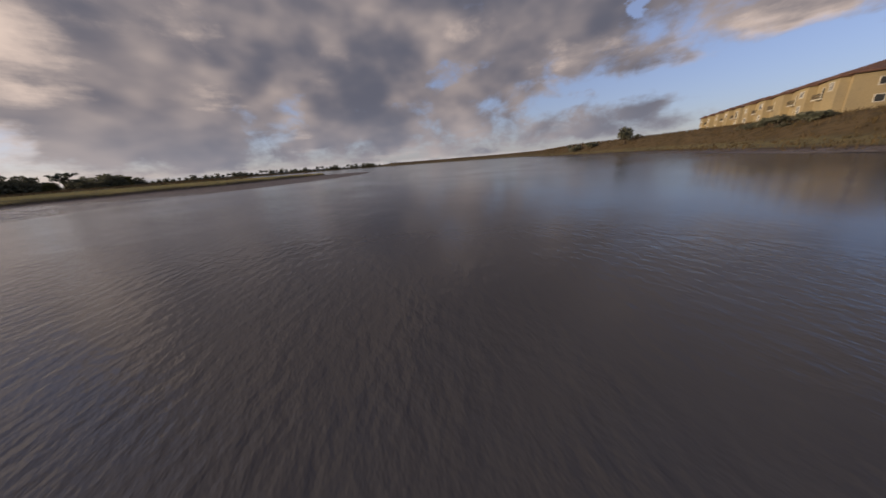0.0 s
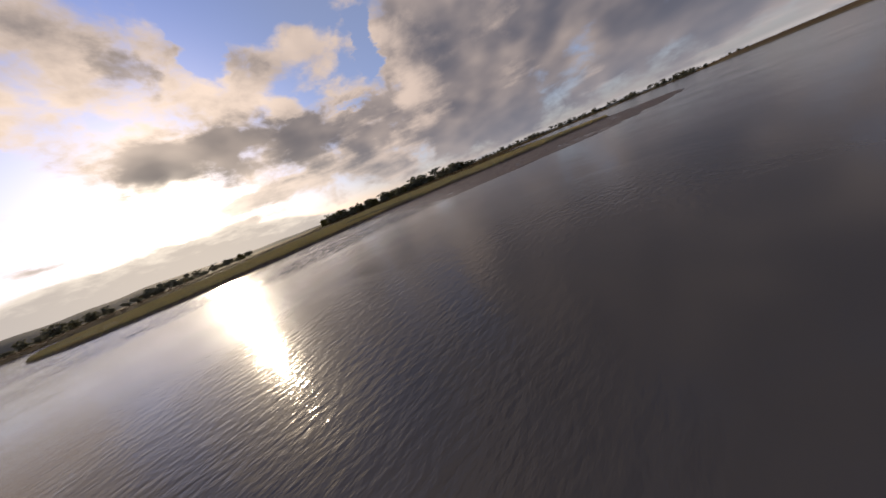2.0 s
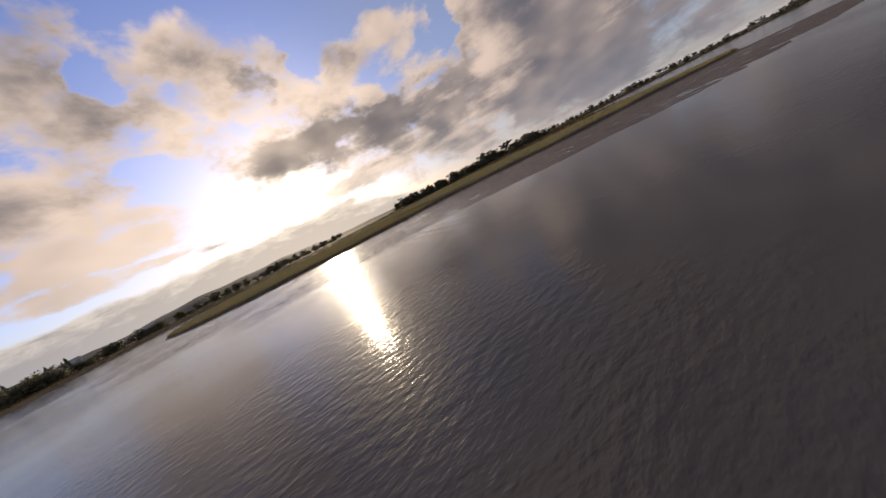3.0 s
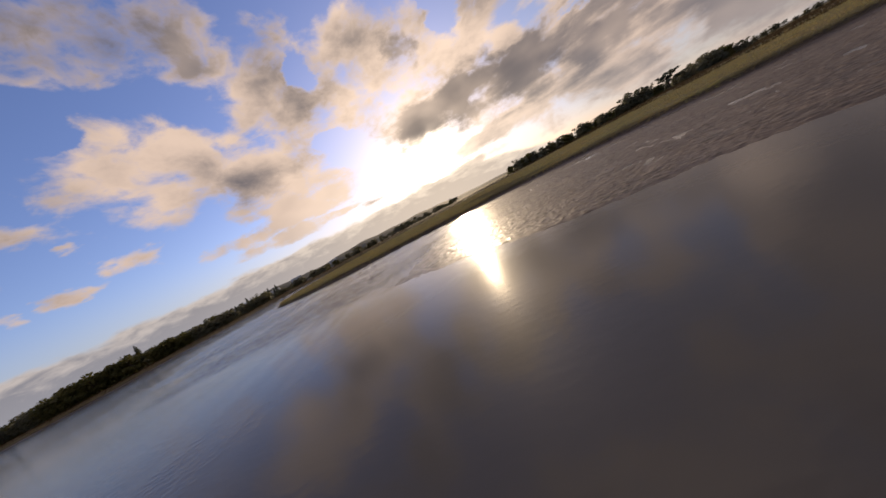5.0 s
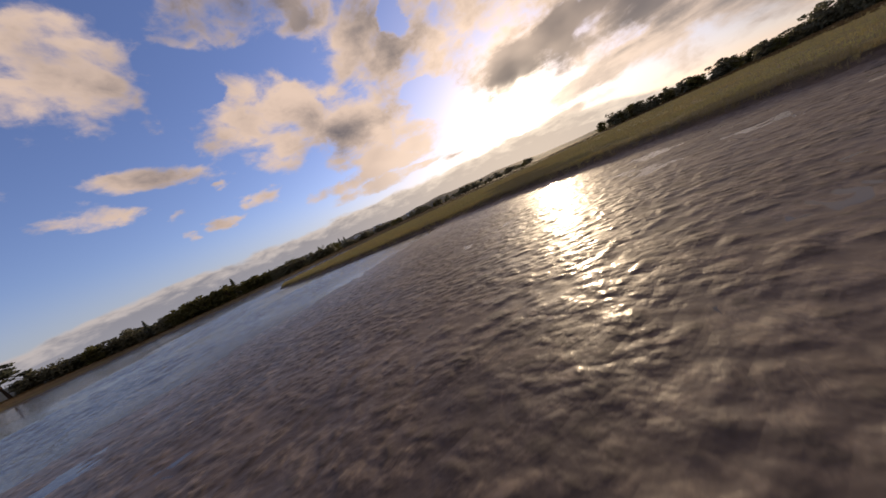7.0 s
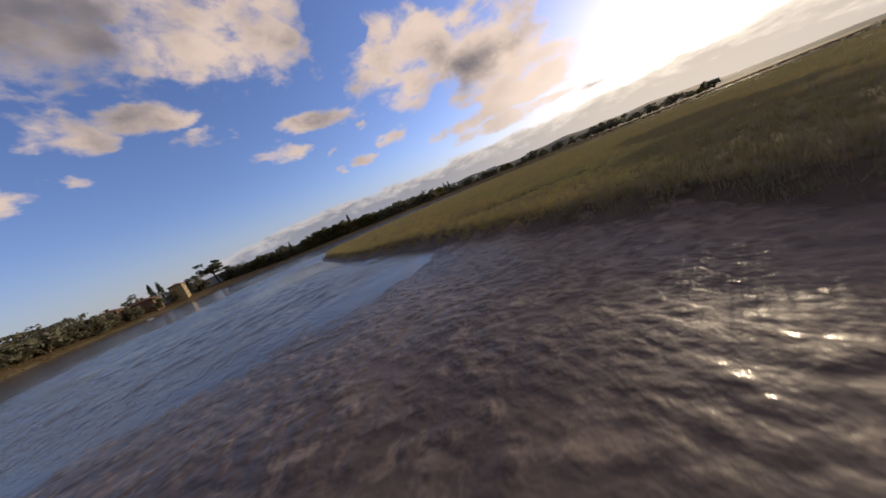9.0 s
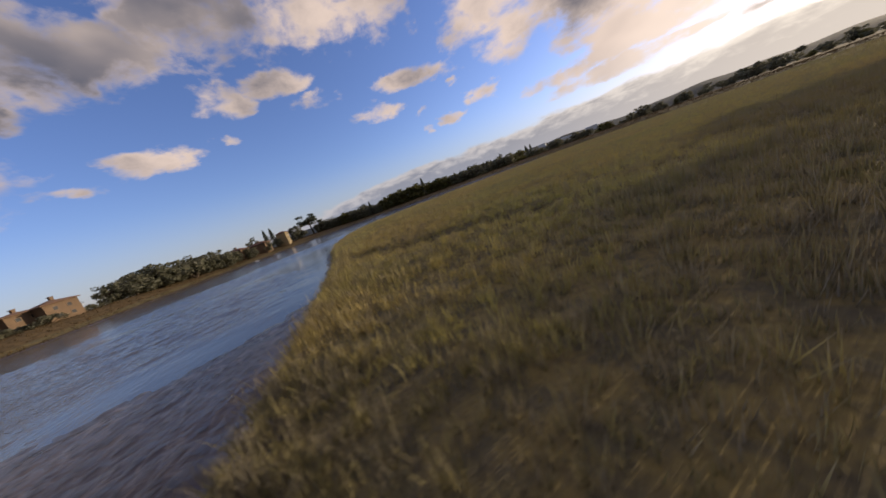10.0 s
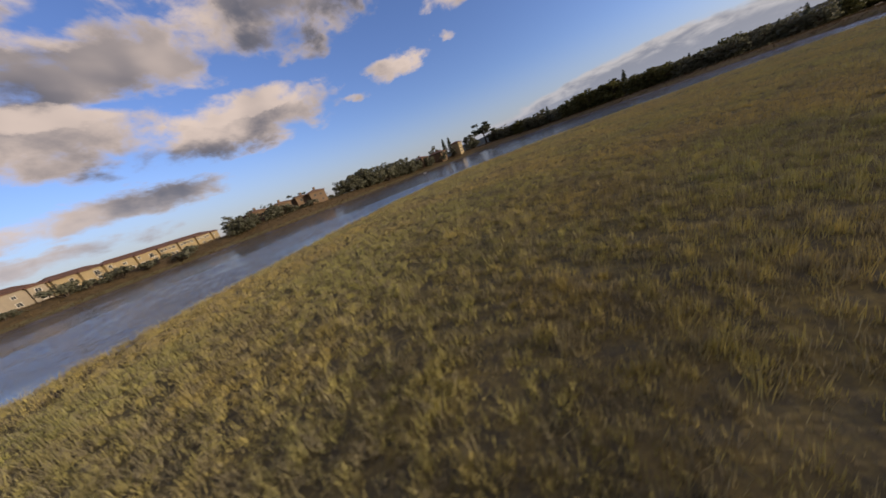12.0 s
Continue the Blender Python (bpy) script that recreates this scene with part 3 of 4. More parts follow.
def axis(lo, hi, fine, far):
    """Grid lines: even between lo and hi, then ever wider to far."""
    mid = list(np.arange(lo, hi + fine / 2, fine))
    a, s = [mid[0]], fine
    while a[-1] > -far:
        s *= 1.13
        a.append(a[-1] - s)
    b, s = [mid[-1]], fine
    while b[-1] < far:
        s *= 1.13
        b.append(b[-1] + s)
    return np.array(a[:0:-1] + mid + b[1:])


def sheet(name, xs, ys, zfun, mat, label, keep=None):
    gx, gy = np.meshgrid(xs, ys)
    gz = zfun(gx.ravel(), gy.ravel())
    verts = np.stack([gx.ravel(), gy.ravel(), gz], 1)
    nx, ny = len(xs), len(ys)
    i = np.arange(nx * ny).reshape(ny, nx)
    faces = np.stack([i[:-1, :-1], i[:-1, 1:], i[1:, 1:], i[1:, :-1]], -1).reshape(-1, 4)
    if keep is not None:
        faces = faces[keep(gx.ravel(), gy.ravel())[faces].any(1)]
        used = np.unique(faces)
        back = np.full(len(verts), -1)
        back[used] = np.arange(len(used))
        verts, faces = verts[used], back[faces]
    return tagged(new(name, mesh_from(name, verts, faces, mat, True)), label, kind="structure")


sheet("ground", axis(-70, 110, 0.8, 4200), axis(-60, 190, 0.8, 4200), height, GROUND,
      "flat tidal marshland with mud banks and dry golden grass")

def lattice(px, py, size, seed, octaves=3, rough=0.5):
    """Gradient noise, about -1 to 1."""
    rng = np.random.RandomState(seed)
    table = rng.permutation(1024)
    ang = rng.uniform(0, 6.283, 1024)
    out, amp = np.zeros(px.shape), 1.0
    for o in range(octaves):
        u, v = px / size * 2 ** o + 37.1 * o, py / size * 2 ** o + 11.7 * o
        i, j = np.floor(u).astype(int), np.floor(v).astype(int)
        fu, fv = u - i, v - j
        su, sv = fu * fu * (3 - 2 * fu), fv * fv * (3 - 2 * fv)

        def corner(di, dj):
            a = ang[table[(table[(i + di) % 1024] + j + dj) % 1024]]
            return np.cos(a) * (fu - di) + np.sin(a) * (fv - dj)

        lo = corner(0, 0) * (1 - su) + corner(1, 0) * su
        hi = corner(0, 1) * (1 - su) + corner(1, 1) * su
        out += amp * 1.5 * (lo * (1 - sv) + hi * sv)
        amp *= rough
    return out


def riffle_height(px, py):
    """Low waves where the river runs over the shoal beside the marsh."""
    run = np.zeros(px.shape)
    for x, y, a, b in RIPPLED[5:]:
        run = np.maximum(run, smooth(1.2 - np.hypot((px - x) / a, (py - y) / b), 0.0, 0.6))
    run = run * smooth(nearest(px, py, SHORE_MARSH), 0.3, 2.0) * smooth(-px + 0.3 * py, 9.0, 18.0)
    u, v = -px * 0.42 + py * 0.91, (px * 0.91 + py * 0.42) * 1.5
    return run * (0.080 * lattice(u, v, 1.4, 51, 3, 0.45) + 0.015 * lattice(px, py, 5.0, 52, 2))


def finer(axis_, lo, hi, step):
    """The grid lines with a stretch of close ones set in."""
    return np.concatenate([axis_[axis_ < lo - step], np.arange(lo, hi, step), axis_[axis_ > hi]])


WATER_X, WATER_Y = finer(axis(-260, 660, 20, 700), -62, 8, 0.24), finer(axis(-260, 220, 20, 700), 20, 84, 0.24)
sheet("water", WATER_X, WATER_Y, riffle_height, WATER, "calm grey-brown tidal river with patches of wind ripples",
      keep=lambda a, b: in_water(a, b) | (nearest(a, b, SHORE, True) < 30))


def mud_height(px, py):
    """Soft mud, a finger's breadth out of the water, that sinks away towards the open river."""
    inner = nearest(px, py, SHOAL_LINE)
    inner = inner + 4.0 * lattice(px, py, 9.0, 15, 3) * smooth(inner, 0.0, 6.0)
    rise = -0.045 + 0.061 * smooth(inner, 0.0, 3.2) - 0.20 * smooth(-px + 0.3 * py, 8.0, 19.0)
    u, v = px * 0.88 + py * 0.47, (-px * 0.47 + py * 0.88) * 1.3
    lumps = 0.018 * np.abs(lattice(u, v, 0.8, 14, 2, 0.55)) - 0.008 + 0.014 * lattice(px, py, 2.2, 12, 3) + 0.014 * lattice(px, py, 14.0, 13, 2)
    bed = rise + lumps * smooth(inner, 0.2, 4.0)
    # up the cut bank of the marsh
    dm = nearest(px, py, SHORE_MARSH)
    dry = ~in_water(px, py)
    foot = bed + 0.07 * smooth(2.5 - dm, 0.0, 2.5) * (1 + lattice(px, py, 1.6, 19, 3))
    return np.where(dry, foot + 0.02 + 0.30 * smooth(dm + 0.35 * lattice(px, py, 1.2, 18, 3), 0.0, 0.9) - 0.4 * smooth(dm, 0.5, 0.9), foot)


def mud_reach(px, py):
    return on_shoal(px, py) | (within(px, py, SHOAL) & (nearest(px, py, SHORE_MARSH) < 0.9))


MUD_X = np.concatenate([np.arange(-72, -14, 0.4), np.arange(-14, 36, 0.13), np.arange(36, 90, 0.4)])
MUD_Y = np.concatenate([np.arange(-8, 4, 0.3), np.arange(4, 58, 0.13), np.arange(58, 98, 0.4)])
sheet("mudflat", MUD_X, MUD_Y, mud_height, WET_MUD, "lumpy wet brown mudflat awash with shallow rippled water", keep=mud_reach)


# strip of bare mud at the foot of the far banks
def mud_strip(line):
    side = np.gradient(line, axis=0)
    side = np.stack([-side[:, 1], side[:, 0]], 1) / (np.hypot(side[:, 0], side[:, 1])[:, None] + 1e-9)
    if in_water(*(line + side * 3).T).mean() > 0.5:
        side = -side
    rows = [np.column_stack([q, np.maximum(height(q[:, 0], q[:, 1]), -0.05) + 0.05]) for q in (line + side * k for k in (-0.8, 0.2, 0.9, 1.7, 2.4))]
    m = len(line)
    i = np.arange(m * len(rows)).reshape(len(rows), m)
    faces = np.stack([i[:-1, :-1], i[:-1, 1:], i[1:, 1:], i[1:, :-1]], -1).reshape(-1, 4)
    tagged(new("mud_bank", mesh_from("mud_bank", np.concatenate(rows), faces, MUD, True)), "bare dark mud along the foot of the grassy bank", kind="structure")


mud_strip(bent(OUTER_EDGE, 2.5)[20:])


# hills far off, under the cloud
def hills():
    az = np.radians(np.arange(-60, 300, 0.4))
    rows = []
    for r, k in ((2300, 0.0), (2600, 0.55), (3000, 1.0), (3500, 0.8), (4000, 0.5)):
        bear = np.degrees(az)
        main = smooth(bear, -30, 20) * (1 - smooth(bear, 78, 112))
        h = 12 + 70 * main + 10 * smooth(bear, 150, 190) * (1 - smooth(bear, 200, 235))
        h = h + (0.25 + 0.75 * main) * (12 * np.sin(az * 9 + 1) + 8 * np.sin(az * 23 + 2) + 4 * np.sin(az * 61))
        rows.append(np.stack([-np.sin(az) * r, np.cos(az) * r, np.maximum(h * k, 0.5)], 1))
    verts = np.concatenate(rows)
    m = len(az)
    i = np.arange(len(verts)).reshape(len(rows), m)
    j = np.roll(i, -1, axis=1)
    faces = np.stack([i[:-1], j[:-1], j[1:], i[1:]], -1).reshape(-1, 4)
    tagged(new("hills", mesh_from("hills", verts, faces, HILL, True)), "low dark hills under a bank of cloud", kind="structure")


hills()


# ---------------------------------------------------------------- grass
def tufts(name, px, py, tall, wide, blades, mat, label, seed, lean=0.35, sink=0.03, clump=0.0):
    """Slender blades that stand in clumps and part towards their tips; one mesh."""
    rng = np.random.RandomState(seed)
    n = len(px)
    tall, wide = np.broadcast_to(tall, (n,)) * rng.uniform(0.65, 1.3, n), np.broadcast_to(wide, (n,))
    base = height(px, py)
    px, py, tall, wide = (np.repeat(a, blades) for a in (px, py, tall, wide))
    m = len(px)
    spread = clump if clump else wide * 2.2
    ox, oy = rng.normal(0, 1, m) * spread, rng.normal(0, 1, m) * spread
    bx, by = px + ox, py + oy
    z = np.repeat(base, blades) - sink
    hh = np.maximum(tall, 0.05) * rng.uniform(0.55, 1.15, m)
    a = rng.uniform(0, 6.283, m)
    turn = np.arctan2(oy, ox) + rng.normal(0, 0.9, m)
    tilt = np.abs(rng.normal(0, lean, m)) * hh
    wx, wy = np.cos(a) * wide * 0.5, np.sin(a) * wide * 0.5
    v = np.empty((m, 3, 3))
    v[:, 0] = np.stack([bx - wx, by - wy, z], 1)
    v[:, 1] = np.stack([bx + wx, by + wy, z], 1)
    v[:, 2] = np.stack([bx + np.cos(turn) * tilt, by + np.sin(turn) * tilt, z + hh], 1)
    return tagged(new(name, mesh_from(name, v.reshape(-1, 3), np.arange(m * 3).reshape(-1, 3), mat)), label, kind="stuff")


def scatter(count, x0, x1, y0, y1, seed, ok):
    rng = np.random.RandomState(seed)
    px, py = rng.uniform(x0, x1, count), rng.uniform(y0, y1, count)
    k = ok(px, py)
    return px[k], py[k]


def on_marsh(px, py, inset=0.5):
    bare = np.minimum(nearest(px, py, CREEKS[0]), nearest(px, py, CREEKS[1])) < 0.2
    return ~in_water(px, py) & ~bare & (nearest(px, py, SHORE_MARSH) > inset) & (nearest(px, py, SHORE_MARSH) < nearest(px, py, SHORE_OUTER))


px, py = scatter(100000, -14, 24, 48, 100, 5, on_marsh)
thin = np.random.RandomState(6).uniform(0, 1, len(px)) < np.clip(1.25 - np.hypot(px - 9, (py - 74) * 0.7) / 26, 0.3, 1) * (0.8 + 0.5 * lattice(px, py, 1.3, 41, 2))
px, py = px[thin], py[thin]
tufts("marsh_grass", px, py, 0.23 + 0.16 * lattice(px, py, 0.5, 21, 2), 0.018, 14, CORDGRASS, "thick olive and straw coloured marsh grass on the flat", 31, 0.26, clump=0.06)
px, py = scatter(75000, -42, 36, 38, 122, 17, lambda a, b: on_marsh(a, b, 0.9) & ~((a > -12) & (a < 22) & (b < 98)))
tufts("marsh_grass", px, py, 0.28 + 0.12 * lattice(px, py, 3.0, 25), 0.028, 7, CORDGRASS, "olive marsh grass with brown patches", 36, 0.35, clump=0.10)
px, py = scatter(75000, -66, 150, 20, 186, 7, lambda a, b: on_marsh(a, b, 1.2) & ~((a > -42) & (a < 34) & (b < 118)))
tufts("marsh_grass", px, py, 0.32 + 0.12 * lattice(px, py, 7.0, 22), 0.07, 5, CORDGRASS, "olive and golden marsh grass running to the far channel", 32, 0.4, clump=0.22)
# fringe over the cut bank
k = np.random.RandomState(8).randint(0, len(SHORE_MARSH) - 12, 34000)
t = np.random.RandomState(9).uniform(0, 1, 34000)[:, None]
edge = SHORE_MARSH[k] * (1 - t) + SHORE_MARSH[k + 1] * t + np.random.RandomState(10).normal(0, 1.3, (34000, 2))
edge = edge[~in_water(edge[:, 0], edge[:, 1])]
edge = edge[nearest(edge[:, 0], edge[:, 1], SHORE_MARSH) > 0.12]
tufts("marsh_grass", edge[:, 0], edge[:, 1], 0.40, 0.016, 12, CORDGRASS, "marsh grass fringe over the cut mud bank", 33, 0.35, clump=0.08)


def on_bank(px, py):
    do = nearest(px, py, SHORE_OUTER)
    return ~in_water(px, py) & (do > 1.5) & (do < 60) & (do < nearest(px, py, SHORE_MARSH) + 5)


px, py = scatter(90000, -290, 120, -190, 260, 11, on_bank)
tufts("bank_grass", px, py, 0.55 + 0.2 * waves(px, py, 14.0, 23), 0.16, 5, REEDS, "dry brown grass and reeds on the far bank", 34)
px, py = scatter(60000, 100, 700, -300, 420, 12, lambda a, b: ~in_water(a, b) & (nearest(a, b, SHORE_OUTER) < 90))
tufts("bank_grass", px, py, 0.9, 0.5, 3, REEDS, "golden grass on the distant eastern shore", 35)


# ---------------------------------------------------------------- trees
def tube(bm, pts, radii, sides=5):
    rings = []
    for i, (p, r) in enumerate(zip(pts, radii)):
        ahead = (pts[min(i + 1, len(pts) - 1)] - pts[max(i - 1, 0)]).normalized()
        q = ahead.to_track_quat("Z", "Y")
        rings.append([bm.verts.new(p + q @ Vector((math.cos(6.2832 * k / sides) * r, math.sin(6.2832 * k / sides) * r, 0))) for k in range(sides)])
    for a, b in zip(rings[:-1], rings[1:]):
        for k in range(sides):
            bm.faces.new((a[k], a[(k + 1) % sides], b[(k + 1) % sides], b[k]))
    bm.faces.new(rings[-1])


def leaves(name, centres, sizes, per, leaf, mat, rng, flat=0.75):
    """A crown of many small leaf clumps gathered round the limbs' ends."""
    vs = []
    for c, s in zip(centres, sizes):
        d = rng.normal(0, 1, (per, 3))
        d /= np.linalg.norm(d, axis=1)[:, None]
        r = s * rng.uniform(0.35, 1.0, per) ** 0.6
        p = np.array(c) + d * r[:, None] * np.array((1, 1, flat))
        u = rng.normal(0, 1, (per, 3))
        u /= np.linalg.norm(u, axis=1)[:, None]
        w = np.cross(u, d + 0.01)
        w /= np.linalg.norm(w, axis=1)[:, None] + 1e-9
        l = leaf * rng.uniform(0.5, 1.3, per)[:, None]
        vs.append(np.stack([p - u * l, p + w * l * 0.6, p + u * l, p - w * l * 0.6], 1))
    v = np.concatenate(vs).reshape(-1, 3)
    f = np.arange(len(v)).reshape(-1, 4)
    return new(name, mesh_from(name, v, f, mat))


def tree(kind, tall, seed, mat, label, category="tree"):
    rng = np.random.RandomState(seed)
    root = tagged(new(kind), label, category)
    bm = bmesh.new()
    centres, sizes = [], []
    if kind == "pine_tree":
        tops = [Vector((math.sin(i) * 0.12, math.cos(i * 2) * 0.12, tall * i / 6)) for i in range(7)]
        tube(bm, tops, [tall * 0.022 * (1 - i / 7.5) for i in range(7)])
        for i in range(26):
            z = tall * (0.16 + 0.82 * i / 26)
            a, reach = i * 2.4, (tall * 0.20) * (1 - (i / 27) ** 1.3) * rng.uniform(0.7, 1.15)
            end = Vector((math.cos(a) * reach, math.sin(a) * reach, z - reach * 0.12))
            tube(bm, [Vector((0, 0, z)), end], [tall * 0.006, tall * 0.002], 4)
            centres += [end * 0.95, Vector((end.x * 0.5, end.y * 0.5, z))]
            sizes += [tall * 0.055, tall * 0.05]
        centres.append(Vector((0, 0, tall)))
        sizes.append(tall * 0.04)
        per, leaf, flat = 22, tall * 0.028, 0.8
    elif kind == "umbrella_tree":
        tube(bm, [Vector((0, 0, 0)), Vector((0.05 * tall, 0, tall * 0.4)), Vector((0.02 * tall, 0.04 * tall, tall * 0.8))], [tall * 0.03, tall * 0.022, tall * 0.012])
        for i in range(22):
            a, reach = i * 2.4, tall * 0.36 * rng.uniform(0.25, 1.0)
            start = Vector((0.03 * tall, 0.02 * tall, tall * rng.uniform(0.45, 0.75)))
            end = Vector((math.cos(a) * reach, math.sin(a) * reach, tall * rng.uniform(0.40, 0.96)))
            tube(bm, [start, (start + end) / 2 + Vector((0, 0, 0.03 * tall)), end], [tall * 0.012, tall * 0.008, tall * 0.003], 4)
            centres.append(end)
            sizes.append(tall * rng.uniform(0.07, 0.13))
        per, leaf, flat = 62, tall * 0.036, 0.6
    elif kind == "round_tree":
        tube(bm, [Vector((0, 0, 0)), Vector((0.03 * tall, 0, tall * 0.25)), Vector((0, 0.02 * tall, tall * 0.6))], [tall * 0.05, tall * 0.04, tall * 0.02])
        for i in range(24):
            a, lift_ = i * 2.4, -0.8 + 1.75 * (i + 0.5) / 24
            reach = tall * 0.32 * math.sqrt(1 - lift_ * lift_ * 0.9)
            end = Vector((math.cos(a) * reach, math.sin(a) * reach, tall * (0.58 + 0.33 * lift_)))
            tube(bm, [Vector((0, 0, tall * 0.3)), end], [tall * 0.015, tall * 0.004], 4)
            centres += [end, end * 0.55 + Vector((0, 0, tall * 0.26))]
            sizes += [tall * rng.uniform(0.08, 0.14), tall * 0.13]
        per, leaf, flat = 40, tall * 0.05, 0.9
    elif kind == "shrub":
        for i in range(9):
            a, reach = i * 2.4, tall * rng.uniform(0.15, 0.75)
            end = Vector((math.cos(a) * reach, math.sin(a) * reach, tall * rng.uniform(0.35, 0.85)))
            tube(bm, [Vector((end.x * 0.1, end.y * 0.1, 0)), end * 0.6, end], [tall * 0.03, tall * 0.02, tall * 0.008], 4)
            centres.append(end)
            sizes.append(tall * rng.uniform(0.22, 0.4))
        per, leaf, flat = 70, tall * 0.1, 0.8
    else:
        lean = Vector((rng.uniform(-0.05, 0.05), rng.uniform(-0.05, 0.05), 1))
        tube(bm, [Vector((0, 0, 0)), lean * tall * 0.22, lean * tall * 0.5, lean * tall * 0.8], [tall * 0.035, tall * 0.028, tall * 0.018, tall * 0.007])
        for i in range(30):
            a = i * 2.4 + rng.uniform(-0.4, 0.4)
            z0 = tall * rng.uniform(0.10, 0.55)
            lift_ = rng.uniform(0.02, 0.36)
            reach = tall * rng.uniform(0.10, 0.42) * (1.15 - lift_)
            end = Vector((math.cos(a) * reach, math.sin(a) * reach, z0 + tall * lift_))
            tube(bm, [lean * z0, (lean * z0 + end) / 2 + Vector((0, 0, 0.03 * tall)), end], [tall * 0.014, tall * 0.009, tall * 0.003], 4)
            centres.append(end)
            sizes.append(tall * rng.uniform(0.10, 0.18))
        for i in range(9):
            a, reach = i * 2.4, tall * rng.uniform(0.12, 0.34)
            centres.append(Vector((math.cos(a) * reach, math.sin(a) * reach, tall * rng.uniform(0.08, 0.28))))
            sizes.append(tall * rng.uniform(0.11, 0.17))
        centres.append(lean * tall * 0.86)
        sizes.append(tall * 0.13)
        per, leaf, flat = 40, tall * 0.05, 0.85
    part("trunk", bm, BARK, root)
    crown = leaves("crown", [tuple(c) for c in centres], sizes, per, leaf, mat, rng, flat)
    crown.parent = root
    return root


def ground_at(x, y):
    return float(height(np.array([x]), np.array([y]))[0])


OAKS = [tree("oak_tree", 10.0, s, OAK, "dark green broad oak behind the grassy bank") for s in (1, 2, 3)]
PINES = [tree("pine_tree", 12.0, s, PINE, "tall dark conifer standing in the bank's tree line") for s in (4, 5)]
UMBRELLAS = [tree("umbrella_tree", 14.0, s, PINE, "old flat-topped pine over the houses") for s in (6, 7)]
WILLOWS = [tree("willow_tree", 7.0, s, WILLOW, "yellow-green willow in the distant tree line") for s in (8, 9)]
ROUNDS = [tree("round_tree", 4.5, s, OAK, "single dense round tree on the grassy slope") for s in (13,)]
SHRUBS = [tree("shrub", 2.2, s, OAK, "dark rounded shrub in the dry grass", "shrub") for s in (10, 12)]

KINDS = {"O": OAKS, "P": PINES, "U": UMBRELLAS, "W": WILLOWS, "S": SHRUBS, "R": ROUNDS}
SIZE = {"O": 10.0, "P": 12.0, "U": 14.0, "W": 7.0, "S": 2.2, "R": 4.5}
stood = set()
pick = random.Random(3)


def stand(kind, x, y, top, group, label=""):
    """A tree of that kind whose tip reaches the height top."""
    src = pick.choice(KINDS[kind])
    z = ground_at(x, y)
    k = max((top - z) / (SIZE[kind] * 0.98), 0.15)
    m = pose(x, y, z - 0.1, 0, 0, pick.uniform(0, 360))
    if src.name in stood:
        ob = copy_thing(src, m)
    else:
        stood.add(src.name)
        ob = src
        ob.matrix_basis = m
    wide = 1.0 if kind in "RP" else pick.uniform(1.1, 1.6)
    ob.scale = (k * wide, k * wide, k)
    return tagged(ob, label, group=group)


WEST_BANK = [(-58, -61, 8.6, "S"), (-63, -59, 7.0, "S"), (-69, -54, 7.5, "S"), (-75, -50, 6.2, "S"), (-82, -41, 6.6, "S"), (-224, 43, 11.0, "O"), (-236, 54, 11.5, "O"), (-226, 30, 12.5, "O"), (-247, 64, 12.5, "O"), (-216, 34, 12.0, "O"), (-99, -31, 7.2, "S"),
             (-106, -33, 10.0, "O"), (-111, -30, 11.0, "O"), (-103, -37, 8.5, "O"), (-200, -63, 18.0, "U"),
             (-132, -12, 8.3, "S"), (-157, -5, 13.3, "O"), (-162, 1, 14.6, "O"), (-172, 6, 16.8, "O"), (-183, 10, 15.8, "O"), (-189, 15, 15.3, "O")]
WEST_BEND = [(-203, 19, 15.0, "O"), (-213, 24, 16.0, "O"), (-230, 31, 13.4, "O"), (-247, 40, 7.4, "S"), (-256, 46, 17.5, "O"), (-261, 56, 20.6, "P"),
             (-269, 61, 20.9, "P"), (-275, 81, 17.8, "O"), (-280, 95, 24.1, "U"), (-278, 103, 15.9, "O"), (-272, 111, 14.3, "O"), (-274, 121, 13.0, "O"),
             (-267, 129, 9.4, "O"), (-257, 137, 13.2, "P"), (-250, 147, 15.2, "P"), (-244, 153, 11.8, "O")]
NORTH_BANK = [(-237, 158, 14.7, "W"), (-230, 164, 15.6, "W"), (-223, 169, 16.5, "W"), (-217, 175, 15.5, "W"), (-213, 181, 16.4, "W"), (-210, 187, 17.9, "P"),
              (-203, 190, 13.4, "W"), (-200, 197, 13.9, "W"), (-194, 203, 12.9, "W"), (-187, 208, 12.2, "O"), (-183, 214, 12.1, "O"), (-181, 220, 12.1, "O"),
              (-175, 224, 12.3, "O"), (-166, 230, 12.5, "O"), (-159, 235, 12.9, "O"), (-155, 242, 12.0, "O")]
NORTH_EAST = [(92, 267, 8.5, "W"), (101, 263, 6.2, "O"), (118, 254, 6.2, "O"), (135, 244, 10.2, "O"), (149, 234, 11.3, "O"), (162, 224, 9.9, "O"),
              (176, 212, 14.2, "O"), (182, 206, 12.8, "O"), (193, 195, 13.0, "U"), (198, 189, 9.3, "O"), (206, 180, 7.2, "O")]
for rows_, group in ((WEST_BANK, "trees along the west bank"), (WEST_BEND, "trees at the river bend"), (NORTH_BANK, "trees along the north bank"), (NORTH_EAST, "trees beyond the marsh")):
    for x, y, top, kind in rows_:
        stand(kind, x, y, top, group)
